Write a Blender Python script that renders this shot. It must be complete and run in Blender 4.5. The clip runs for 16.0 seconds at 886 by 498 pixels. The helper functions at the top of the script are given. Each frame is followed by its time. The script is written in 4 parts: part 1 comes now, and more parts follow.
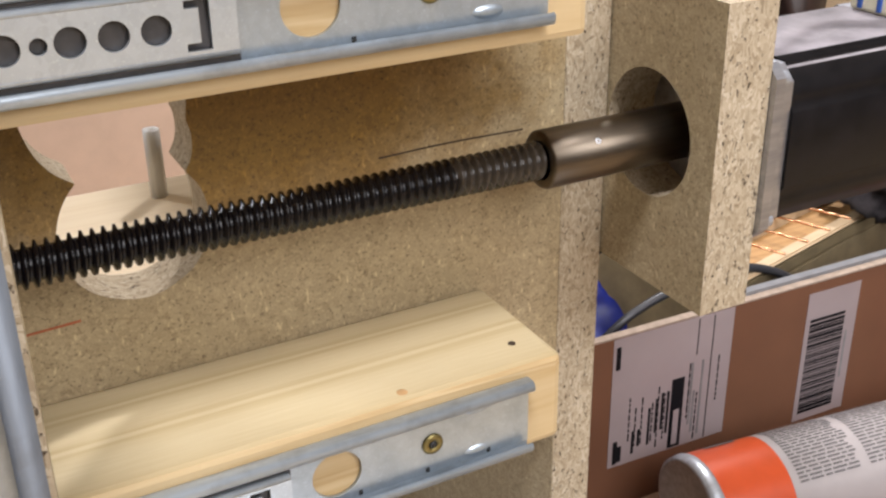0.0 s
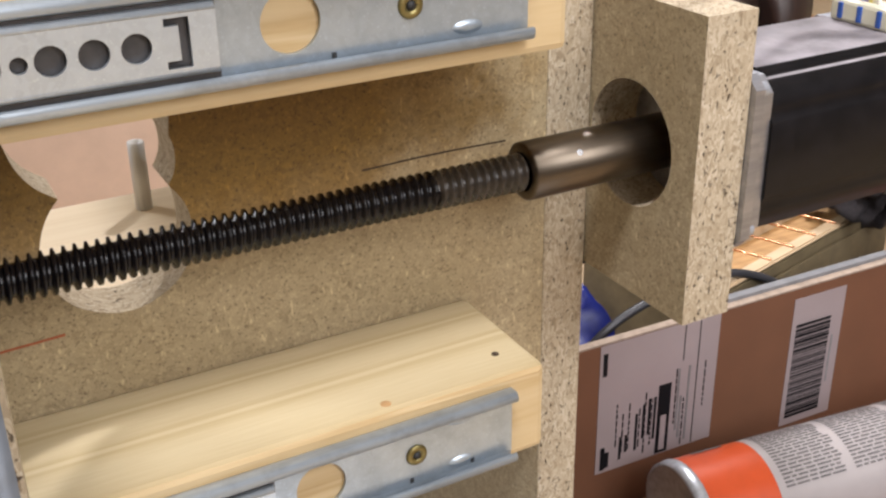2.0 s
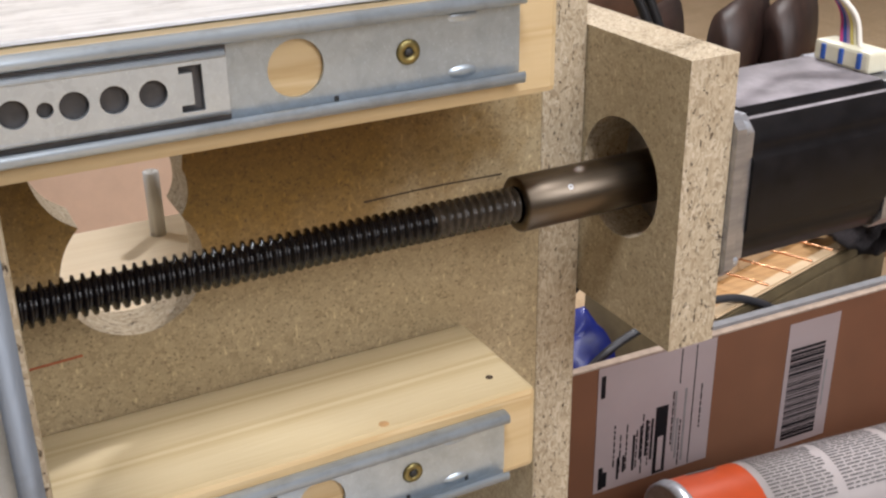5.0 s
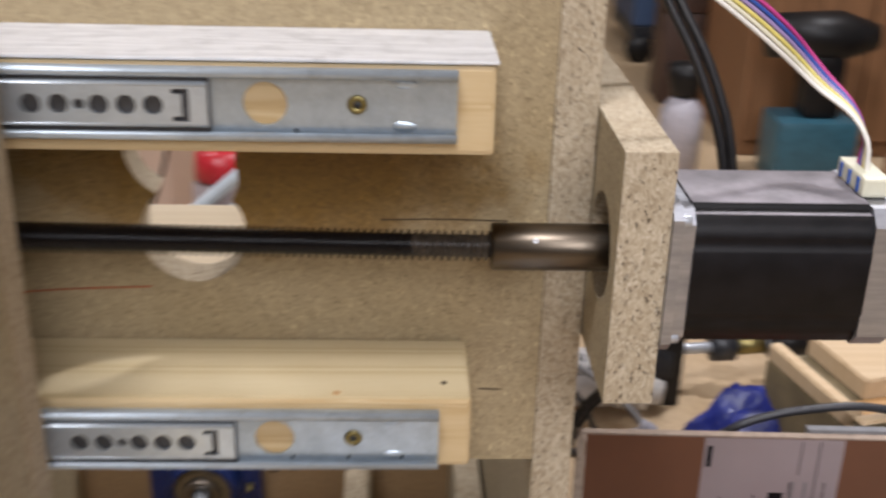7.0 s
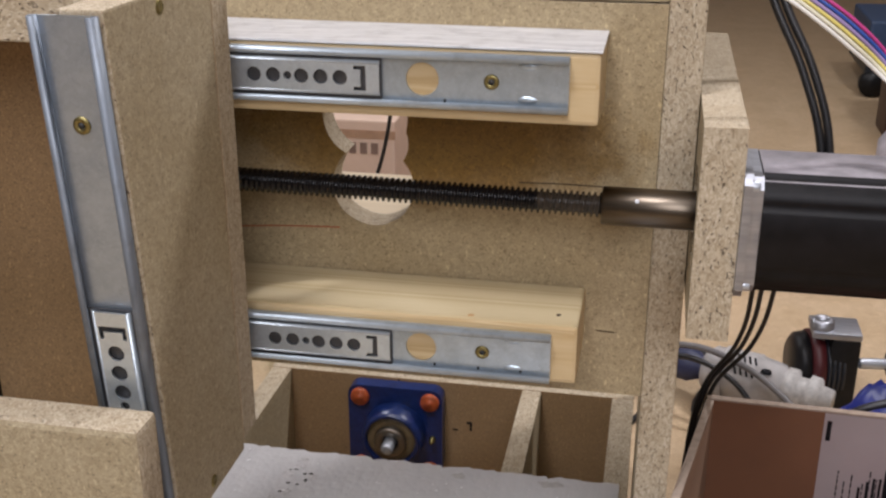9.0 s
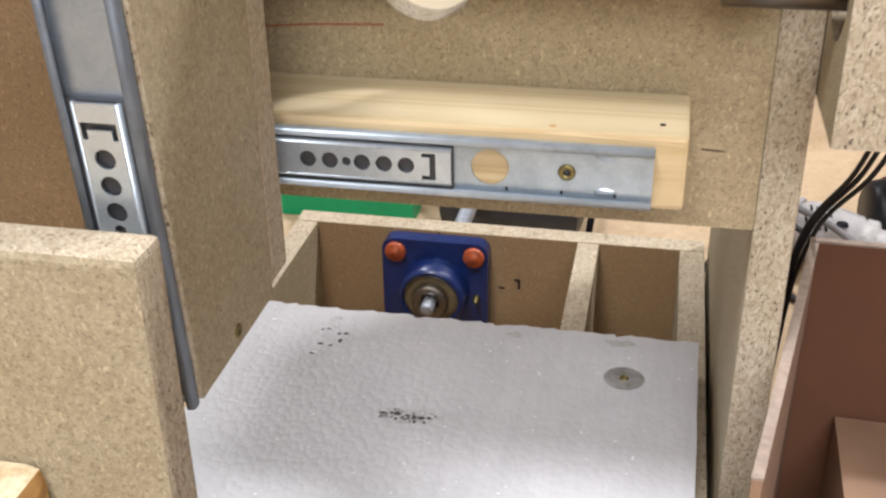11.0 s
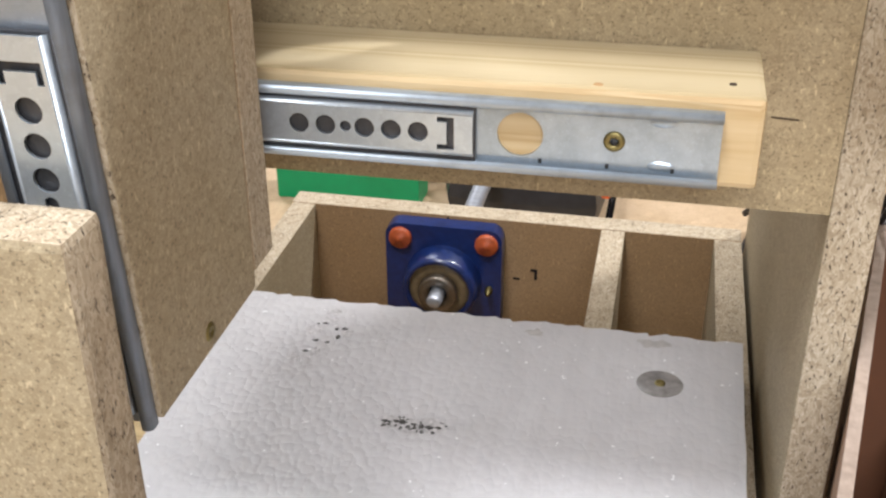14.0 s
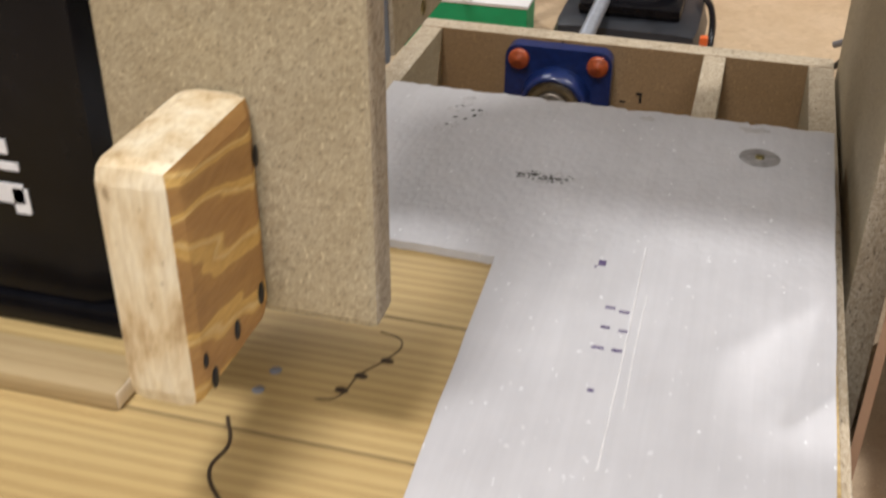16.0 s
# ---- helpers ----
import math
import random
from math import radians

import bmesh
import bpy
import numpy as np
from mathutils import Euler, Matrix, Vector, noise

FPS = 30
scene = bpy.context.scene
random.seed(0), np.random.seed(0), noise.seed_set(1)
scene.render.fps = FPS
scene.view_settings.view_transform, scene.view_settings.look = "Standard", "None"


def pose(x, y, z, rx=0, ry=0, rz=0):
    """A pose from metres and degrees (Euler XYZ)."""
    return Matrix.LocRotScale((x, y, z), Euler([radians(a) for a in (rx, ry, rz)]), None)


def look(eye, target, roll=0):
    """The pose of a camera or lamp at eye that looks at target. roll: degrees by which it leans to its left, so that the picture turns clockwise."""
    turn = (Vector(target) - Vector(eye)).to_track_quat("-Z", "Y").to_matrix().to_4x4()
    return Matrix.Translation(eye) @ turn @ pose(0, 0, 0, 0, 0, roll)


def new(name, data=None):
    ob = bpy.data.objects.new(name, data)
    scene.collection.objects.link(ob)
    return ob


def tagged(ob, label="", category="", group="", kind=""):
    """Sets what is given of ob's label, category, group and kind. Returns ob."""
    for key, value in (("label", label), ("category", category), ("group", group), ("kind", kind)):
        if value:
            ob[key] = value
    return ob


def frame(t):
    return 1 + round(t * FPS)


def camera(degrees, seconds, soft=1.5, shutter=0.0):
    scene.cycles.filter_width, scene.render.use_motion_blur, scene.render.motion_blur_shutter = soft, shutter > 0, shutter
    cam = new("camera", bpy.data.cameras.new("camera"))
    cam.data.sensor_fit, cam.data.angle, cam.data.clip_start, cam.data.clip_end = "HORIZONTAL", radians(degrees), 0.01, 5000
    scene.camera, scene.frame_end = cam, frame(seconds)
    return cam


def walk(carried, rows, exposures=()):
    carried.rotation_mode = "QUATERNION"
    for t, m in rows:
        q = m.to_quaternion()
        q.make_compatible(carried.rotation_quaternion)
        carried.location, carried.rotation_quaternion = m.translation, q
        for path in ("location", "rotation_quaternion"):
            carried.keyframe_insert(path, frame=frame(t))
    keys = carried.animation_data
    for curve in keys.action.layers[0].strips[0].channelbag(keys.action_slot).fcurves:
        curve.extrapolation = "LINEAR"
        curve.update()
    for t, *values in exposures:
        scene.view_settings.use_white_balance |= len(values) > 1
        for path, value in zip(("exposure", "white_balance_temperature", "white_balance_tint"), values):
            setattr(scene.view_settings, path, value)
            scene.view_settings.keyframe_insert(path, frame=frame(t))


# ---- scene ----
# The plan is in decimetres from the lower slide's front corner; GROUND is the bench level in it.
GROUND = -3.3


def P(x, y, z):
    """A place of the plan, in metres, with the bench at height 0."""
    return Vector((x * 0.1, y * 0.1, (z - GROUND) * 0.1))


cam = camera(43.5, 16.0, soft=2.4, shutter=0.5)
PATH = [
    (0, (-1.631, -2.47, 2.193), (-0.799, -0.875, 1.32), -1.0),
    (0.5, (-1.635, -2.465, 2.201), (-0.794, -0.873, 1.332), -1.2),
    (1, (-1.636, -2.466, 2.217), (-0.792, -0.876, 1.344), -0.9),
    (1.5, (-1.633, -2.485, 2.246), (-0.785, -0.892, 1.384), -1.0),
    (2, (-1.608, -2.488, 2.227), (-0.762, -0.898, 1.358), -1.1),
    (2.5, (-1.608, -2.52, 2.243), (-0.764, -0.924, 1.383), -1.4),
    (3, (-1.627, -2.55, 2.265), (-0.792, -0.951, 1.401), -1.6),
    (3.5, (-1.653, -2.603, 2.302), (-0.806, -0.999, 1.459), -1.6),
    (4, (-1.657, -2.628, 2.328), (-0.808, -1.023, 1.49), -1.3),
    (6.5, (-1.372, -2.934, 2.406), (-0.702, -1.247, 1.568), 2.8),
    (7, (-0.163, -3.818, 2.656), (-0.087, -1.982, 1.868), 1.5),
    (7.5, (0.106, -4.606, 2.9), (-0.126, -2.779, 2.12), 0.4),
    (8, (0.396, -4.883, 2.758), (0.04, -3.065, 2.005), 0.2),
    (8.5, (0.382, -4.956, 2.719), (0.015, -3.137, 1.973), -0.1),
    (9, (0.431, -4.983, 2.731), (0.075, -3.157, 1.995), -0.0),
    (9.5, (0.42, -5.008, 2.682), (0.056, -3.187, 1.938), -0.1),
    (10, (0.288, -4.836, 2.487), (-0.085, -3.05, 1.667), -0.4),
    (12.5, (-0.19, -3.409, 1.584), (-0.542, -1.692, 0.62), -0.9),
    (13, (-0.204, -3.407, 1.612), (-0.565, -1.686, 0.658), -0.5),
    (13.5, (-0.208, -3.426, 1.624), (-0.569, -1.704, 0.673), -0.4),
    (14, (-0.2, -3.437, 1.605), (-0.564, -1.717, 0.653), -0.3),
    (14.5, (-0.207, -3.503, 1.574), (-0.565, -1.782, 0.619), 0.0),
    (15, (-0.3, -3.794, 1.411), (-0.691, -2.106, 0.413), 0.0),
    (15.5, (-0.383, -4.269, 1.306), (-0.806, -2.609, 0.275), -0.6),
    (16, (-0.306, -4.781, 1.215), (-0.764, -3.143, 0.162), 0.3),
]
walk(cam, [(t, look(P(*eye), P(*target), roll)) for t, eye, target, roll in PATH],
     exposures=[(0.0, -0.08, 6500, 11), (3.0, -0.13, 6500, 11), (4.2, -0.26, 6430, 11), (6.3, -0.31, 6450, 10), (7.0, -0.5, 6330, 12), (9.5, -0.66, 6350, 13), (11.5, 0.17, 6220, 9), (14.4, 0.07, 6270, 9), (15.0, -0.06, 6330, 9), (15.5, -0.23, 6380, 9), (16.0, -0.39, 6550, 9)])

# ---- light ----
world = bpy.data.worlds.new("room_air")
scene.world = world
world.use_nodes = True
world.node_tree.nodes["Background"].inputs[0].default_value = (0.9, 0.8, 0.7, 1)
world.node_tree.nodes["Background"].inputs[1].default_value = 0.04


def area_lamp(name, place, target, size, watts, colour):
    data = bpy.data.lights.new(name, "AREA")
    data.shape, data.size, data.energy, data.color = "DISK", size, watts, colour
    ob = new(name, data)
    ob.matrix_world = look(place, target)
    return ob


area_lamp("bench_lamp_glow", P(-4.0, -7.0, 20.0), P(-1.5, -2.0, 0.0), 0.5, 50.0, (0.975, 0.965, 1.0))
area_lamp("front_lamp_glow", P(2.8, -17.5, 13.0), P(-1.0, 0.0, -0.5), 1.3, 37.0, (0.97, 0.965, 1.0))
area_lamp("rear_lamp_glow", P(7.5, 10.0, 15.0), P(0.0, 2.0, -1.0), 0.14, 30.0, (0.98, 0.96, 0.97))
area_lamp("far_lamp_glow", P(-11.5, 15.0, 14.5), P(-1.0, 1.0, -1.5), 0.5, 17.0, (0.96, 0.97, 1.0))


# ---- materials ----


def material(name):
    m = bpy.data.materials.new(name)
    m.use_nodes = True
    return m, m.node_tree.nodes, m.node_tree.links, m.node_tree.nodes["Principled BSDF"]


def coords(nodes, links, scale=(1, 1, 1), turn=(0, 0, 0)):
    tex = nodes.new("ShaderNodeTexCoord")
    mp = nodes.new("ShaderNodeMapping")
    mp.inputs["Scale"].default_value, mp.inputs["Rotation"].default_value = scale, turn
    links.new(tex.outputs["Object"], mp.inputs["Vector"])
    return mp.outputs["Vector"]


def tex_noise(nodes, links, vec, scale, detail=4.0, rough=0.6):
    n = nodes.new("ShaderNodeTexNoise")
    n.inputs["Scale"].default_value, n.inputs["Detail"].default_value, n.inputs["Roughness"].default_value = scale, detail, rough
    links.new(vec, n.inputs["Vector"])
    return n.outputs["Fac"]


def ramp(nodes, links, fac, stops, mode="LINEAR"):
    r = nodes.new("ShaderNodeValToRGB")
    r.color_ramp.interpolation = mode
    while len(r.color_ramp.elements) < len(stops):
        r.color_ramp.elements.new(0.5)
    for e, (pos, col) in zip(r.color_ramp.elements, stops):
        e.position, e.color = pos, (*col, 1) if len(col) == 3 else (col[0],) * 3 + (1,)
    links.new(fac, r.inputs["Fac"])
    return r.outputs["Color"]


def mix(nodes, links, fac, a, b, mode="MIX"):
    m = nodes.new("ShaderNodeMix")
    m.data_type, m.blend_type = "RGBA", mode
    for socket, value in ((m.inputs["Factor"], fac), (m.inputs["A"], a), (m.inputs["B"], b)):
        if isinstance(value, (float, int)):
            socket.default_value = value
        elif isinstance(value, tuple):
            socket.default_value = (*value, 1)
        else:
            links.new(value, socket)
    return m.outputs["Result"]


def bump(nodes, links, bsdf, height, strength, distance=0.001):
    b = nodes.new("ShaderNodeBump")
    b.inputs["Strength"].default_value, b.inputs["Distance"].default_value = strength, distance
    links.new(height, b.inputs["Height"])
    links.new(b.outputs["Normal"], bsdf.inputs["Normal"])


def scalar(nodes, links, socket, fac, lo, hi):
    r = nodes.new("ShaderNodeMapRange")
    r.inputs["To Min"].default_value, r.inputs["To Max"].default_value = lo, hi
    links.new(fac, r.inputs["Value"])
    links.new(r.outputs["Result"], socket)


def chip_face(name, light=(0.47, 0.40, 0.272), dark=(0.26, 0.205, 0.125), stain=None, chip=520.0):
    """Sanded chipboard: fine tan and brown flakes, a few dark ones, broad uneven tone. stain: (centre, radii) of an oil stain."""
    m, n, l, b = material(name)
    v = coords(n, l)
    vor = n.new("ShaderNodeTexVoronoi")
    vor.inputs["Scale"].default_value = chip
    warp = mix(n, l, 0.01, v, tex_colour(n, l, v, 160.0))
    l.new(warp, vor.inputs["Vector"])
    flake = ramp(n, l, vor.outputs["Color"], [(0.0, dark), (0.35, tuple(0.6 * a + 0.4 * c for a, c in zip(light, dark))), (0.75, light), (1.0, tuple(min(1, c * 1.2) for c in light))])
    fine = tex_noise(n, l, v, 1500.0, 3.0)
    col = mix(n, l, 0.45, flake, ramp(n, l, fine, [(0.3, dark), (0.7, light)]))
    spots = tex_noise(n, l, v, 330.0, 2.0, 0.7)
    col = mix(n, l, ramp(n, l, spots, [(0.69, (0,)), (0.74, (0.75,))]), col, (0.13, 0.085, 0.05))
    specks = tex_noise(n, l, v, 900.0, 1.0, 0.5)
    col = mix(n, l, ramp(n, l, specks, [(0.64, (0,)), (0.69, (0.6,))]), col, tuple(0.5 * c for c in dark))
    col = mix(n, l, ramp(n, l, specks, [(0.30, (0.5,)), (0.37, (0,))]), col, tuple(min(1, c * 1.35) for c in light))
    slivers = tex_noise(n, l, coords(n, l, (1.0, 1.0, 0.35), (0.0, 0.6, 0.3)), 640.0, 1.0, 0.5)
    col = mix(n, l, ramp(n, l, slivers, [(0.69, (0,)), (0.735, (0.55,))]), col, tuple(min(1, c * 1.55) for c in light))
    broad = tex_noise(n, l, v, 14.0, 5.0)
    col = mix(n, l, 0.6, col, ramp(n, l, broad, [(0.3, (0.76, 0.71, 0.60)), (0.7, (1.0, 1.0, 1.0))]), "MULTIPLY")
    if stain:
        (cx, cz), (rx, rz) = stain
        near = n.new("ShaderNodeMapping")
        near.inputs["Scale"].default_value = (1 / rx, 0.0, 1 / rz)
        near.inputs["Location"].default_value = (-cx / rx, 0.0, -cz / rz)
        l.new(v, near.inputs["Vector"])
        far = n.new("ShaderNodeVectorMath")
        far.operation = "LENGTH"
        l.new(near.outputs["Vector"], far.inputs[0])
        wob = n.new("ShaderNodeMath")
        wob.operation = "MULTIPLY_ADD"
        wob.inputs[1].default_value = 1.0
        l.new(tex_noise(n, l, v, 38.0, 6.0, 0.7), wob.inputs[0])
        l.new(far.outputs["Value"], wob.inputs[2])
        half = n.new("ShaderNodeMath")
        half.operation = "MULTIPLY"
        half.inputs[1].default_value = 0.5
        l.new(wob.outputs[0], half.inputs[0])
        mask = ramp(n, l, half.outputs[0], [(0.5, (1.0,)), (0.7, (0.75,)), (0.86, (0.0,))])
        col = mix(n, l, mask, col, mix(n, l, 1.0, col, (0.56, 0.395, 0.115), "MULTIPLY"))
    l.new(col, b.inputs["Base Color"])
    scalar(n, l, b.inputs["Roughness"], broad, 0.5, 0.75)
    bump(n, l, b, fine, 0.25, 0.0004)
    return m


def tex_colour(n, l, vec, scale):
    t = n.new("ShaderNodeTexNoise")
    t.inputs["Scale"].default_value = scale
    l.new(vec, t.inputs["Vector"])
    return t.outputs["Color"]


def chip_edge(name, along):
    """Sawn chipboard edge: coarse flakes lying along the board, with dark open pits."""
    m, n, l, b = material(name)
    stretch = [1.0, 1.0, 1.0]
    stretch[along] = 0.5
    v = coords(n, l, tuple(stretch))
    vor = n.new("ShaderNodeTexVoronoi")
    vor.inputs["Scale"].default_value = 1000.0
    l.new(mix(n, l, 0.012, v, tex_colour(n, l, v, 200.0)), vor.inputs["Vector"])
    flake = ramp(n, l, vor.outputs["Color"], [(0.0, (0.27, 0.205, 0.13)), (0.3, (0.41, 0.335, 0.23)), (0.7, (0.51, 0.43, 0.315)), (1.0, (0.61, 0.54, 0.42))])
    pits = tex_noise(n, l, v, 760.0, 3.0, 0.65)
    pit = ramp(n, l, pits, [(0.605, (0,)), (0.67, (0.95,))])
    col = mix(n, l, pit, flake, (0.08, 0.05, 0.028))
    broad = tex_noise(n, l, v, 40.0, 4.0)
    col = mix(n, l, 0.5, col, ramp(n, l, broad, [(0.3, (0.74, 0.69, 0.6)), (0.7, (1, 1, 1))]), "MULTIPLY")
    l.new(col, b.inputs["Base Color"])
    b.inputs["Roughness"].default_value = 0.8
    bump(n, l, b, mix(n, l, pit, (1.0, 1.0, 1.0), (0.0, 0.0, 0.0)), 0.8, 0.0012)
    return m


def wood(name, light, dark, along, grain=60.0, contrast=1.0, ring=0.06, knots=True):
    """Planed softwood with long soft growth rings."""
    m, n, l, b = material(name)
    stretch = [1.0, 1.0, 1.0]
    stretch[along] = ring
    v = coords(n, l, tuple(stretch))
    w = n.new("ShaderNodeTexWave")
    w.wave_type, w.bands_direction = "BANDS", ("Y" if along != 1 else "X")
    w.inputs["Scale"].default_value, w.inputs["Distortion"].default_value = grain, 9.0
    w.inputs["Detail"].default_value, w.inputs["Detail Scale"].default_value = 3.0, 0.7
    l.new(v, w.inputs["Vector"])
    rings = ramp(n, l, w.outputs["Fac"], [(0.0, light), (0.6, tuple(0.75 * a + 0.25 * c for a, c in zip(light, dark))), (0.95, tuple((1 - contrast) * a + contrast * c for a, c in zip(light, dark))), (1.0, light)])
    fib = tex_noise(n, l, v, 900.0, 3.0)
    col = mix(n, l, 0.22, rings, ramp(n, l, fib, [(0.35, dark), (0.65, light)]))
    broad = tex_noise(n, l, v, 22.0, 3.0)
    col = mix(n, l, 0.6, col, ramp(n, l, broad, [(0.3, (0.86, 0.8, 0.7)), (0.7, (1, 1, 1))]), "MULTIPLY")
    l.new(col, b.inputs["Base Color"])
    scalar(n, l, b.inputs["Roughness"], fib, 0.45, 0.62)
    bump(n, l, b, fib, 0.15, 0.0003)
    return m


def metal(name, colour, rough, along=0, streak=0.0, grime=0.0, scale=300.0, metallic=1.0):
    m, n, l, b = material(name)
    stretch = [1.0, 1.0, 1.0]
    stretch[along] = 0.08 if streak else 1.0
    v = coords(n, l, tuple(stretch))
    g = tex_noise(n, l, v, scale, 4.0)
    col = mix(n, l, ramp(n, l, g, [(0.35, (0,)), (0.7, (1,))]), colour, tuple(c * 0.72 for c in colour))
    dirt = tex_noise(n, l, coords(n, l), 60.0, 5.0, 0.7)
    if grime:
        col = mix(n, l, ramp(n, l, dirt, [(0.5, (0,)), (0.75, (grime,))]), col, (0.1, 0.085, 0.07))
    l.new(col, b.inputs["Base Color"])
    b.inputs["Metallic"].default_value = metallic
    scalar(n, l, b.inputs["Roughness"], g, rough * 0.75, min(1.0, rough * 1.35))
    bump(n, l, b, g, 0.08, 0.0003)
    return m


def zinc(name, colour, rough, smudge=0.3, metallic=0.75):
    """Galvanised sheet: cool grey with faint crystal patches, cloudy stains and fine scuffs."""
    m, n, l, b = material(name)
    v = coords(n, l)
    vor = n.new("ShaderNodeTexVoronoi")
    vor.inputs["Scale"].default_value = 420.0
    l.new(mix(n, l, 0.012, v, tex_colour(n, l, v, 120.0)), vor.inputs["Vector"])
    cloud = tex_noise(n, l, v, 75.0, 6.0, 0.7)
    fine = tex_noise(n, l, v, 1300.0, 3.0, 0.6)
    col = mix(n, l, ramp(n, l, vor.outputs["Color"], [(0.2, (0,)), (0.9, (0.3,))]), colour, tuple(c * 0.7 for c in colour))
    col = mix(n, l, ramp(n, l, cloud, [(0.35, (0,)), (0.68, (smudge,))]), col, tuple(c * 0.55 for c in colour))
    col = mix(n, l, ramp(n, l, fine, [(0.6, (0,)), (0.72, (0.35,))]), col, tuple(min(1, c * 1.5) for c in colour))
    l.new(col, b.inputs["Base Color"])
    b.inputs["Metallic"].default_value = metallic
    scalar(n, l, b.inputs["Roughness"], cloud, rough * 0.7, rough * 1.4)
    bump(n, l, b, mix(n, l, 0.5, cloud, fine), 0.12, 0.0004)
    return m


def plain(name, colour, rough=0.5, var=0.15, scale=90.0, relief=0.1, coat=0.0, spec=0.5):
    """Paint, plastic or card: one colour with soft unevenness at two scales."""
    m, n, l, b = material(name)
    v = coords(n, l)
    broad, fine = tex_noise(n, l, v, scale, 5.0), tex_noise(n, l, v, scale * 14, 3.0)
    col = mix(n, l, ramp(n, l, broad, [(0.3, (0,)), (0.7, (1,))]), tuple(c * (1 - var) for c in colour), tuple(min(1, c * (1 + var)) for c in colour))
    col = mix(n, l, 0.25, col, ramp(n, l, fine, [(0.3, (1 - var,)), (0.7, (1,))]), "MULTIPLY")
    l.new(col, b.inputs["Base Color"])
    scalar(n, l, b.inputs["Roughness"], broad, rough * 0.85, min(1, rough * 1.15))
    b.inputs["Coat Weight"].default_value = coat
    b.inputs["Specular IOR Level"].default_value = spec
    bump(n, l, b, fine, relief, 0.0004)
    return m


def foam_material():
    """Grey-painted foam sheet: a cell pattern of fine dents, brushed streaks, white pin-sized chips and scuffs."""
    m, n, l, b = material("grey_foam")
    v = coords(n, l)
    vor = n.new("ShaderNodeTexVoronoi")
    vor.inputs["Scale"].default_value = 230.0
    vor.inputs["Randomness"].default_value = 0.8
    l.new(mix(n, l, 0.006, coords(n, l, (1.0, 0.75, 1.0)), tex_colour(n, l, v, 90.0)), vor.inputs["Vector"])
    streak = tex_noise(n, l, coords(n, l, (1.0, 0.05, 1.0)), 160.0, 4.0)
    broad = tex_noise(n, l, v, 18.0, 5.0, 0.65)
    col = mix(n, l, ramp(n, l, broad, [(0.3, (0,)), (0.7, (1,))]), (0.54, 0.53, 0.535), (0.61, 0.60, 0.605))
    col = mix(n, l, 0.35, col, ramp(n, l, streak, [(0.35, (0.82,)), (0.65, (1.0,))]), "MULTIPLY")
    white = tex_noise(n, l, v, 260.0, 1.0)
    col = mix(n, l, ramp(n, l, white, [(0.75, (0,)), (0.765, (1,))]), col, (0.85, 0.85, 0.85))
    l.new(col, b.inputs["Base Color"])
    scalar(n, l, b.inputs["Roughness"], streak, 0.32, 0.48)
    cells = ramp(n, l, vor.outputs["Distance"], [(0.0, (1,)), (0.45, (0.8,)), (0.9, (0,))])
    sep = n.new("ShaderNodeSeparateXYZ")
    l.new(v, sep.inputs[0])
    where = n.new("ShaderNodeMapRange")
    where.inputs["From Min"].default_value, where.inputs["From Max"].default_value = -0.06, 0.10
    l.new(sep.outputs[1], where.inputs["Value"])
    patch = mix(n, l, where.outputs["Result"], (1.0, 1.0, 1.0), cells)
    bump(n, l, b, patch, 0.34, 0.0009)
    return m


FACE = chip_face("chipboard_face")
PANEL = chip_face("chipboard_oil_stained", (0.46, 0.37, 0.225), (0.24, 0.18, 0.10), stain=((-0.075, 0.441), (0.098, 0.034)))
DARK_FACE = chip_face("hardboard_brown", (0.36, 0.235, 0.12), (0.24, 0.15, 0.075), chip=700.0)
EDGE = [chip_edge("chipboard_edge_" + a, i) for i, a in enumerate("xyz")]
PINE = wood("pine_planed", (0.59, 0.495, 0.315), (0.43, 0.325, 0.165), 0, 17.0, 0.8, 0.05)
PINE_END = wood("pine_side_grain", (0.62, 0.485, 0.285), (0.50, 0.35, 0.17), 0, 90.0, 0.9)
PALE = wood("pale_wood", (0.80, 0.69, 0.52), (0.70, 0.57, 0.4), 0, 30.0, 0.5)
BATTEN = wood("aged_batten_wood", (0.46, 0.35, 0.19), (0.33, 0.23, 0.11), 0, 36.0, 0.8)
OAK = wood("oak_laminate", (0.585, 0.43, 0.195), (0.33, 0.215, 0.075), 0, 44.0, 0.8, 0.03)
ZINC = zinc("galvanised_steel", (0.51, 0.59, 0.66), 0.34, 0.45)
LIP = metal("greasy_zinc_lip", (0.54, 0.62, 0.69), 0.36, 0, 0.5, 0.35, 300.0, 0.65)
# Upright lips: the shade on their side is put into this darker zinc.
LIP_SHADE_Z = metal("shaded_zinc_lip_upright", (0.25, 0.28, 0.32), 0.58, 2, 0.5, 0.4, 300.0, 0.75)
# Darker copy of the galvanised steel, for the upright slide only.
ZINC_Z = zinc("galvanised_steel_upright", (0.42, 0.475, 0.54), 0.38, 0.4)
INNER = zinc("inner_rail_steel", (0.60, 0.67, 0.73), 0.3, 0.2, 0.7)
STEEL = metal("bright_steel", (0.56, 0.595, 0.65), 0.36, 0, 0.5, 0.15, 300.0, 0.6)
COUPLER = metal("turned_steel", (0.145, 0.118, 0.09), 0.31, 0, 0.6, 0.25, 420.0)
BRASS = metal("brass_yellow", (0.30, 0.25, 0.105), 0.42)
COPPER = metal("copper_wire", (0.85, 0.45, 0.25), 0.25)
ALU = metal("dull_aluminium", (0.47, 0.48, 0.52), 0.45, 0, 0.3, 0.2)
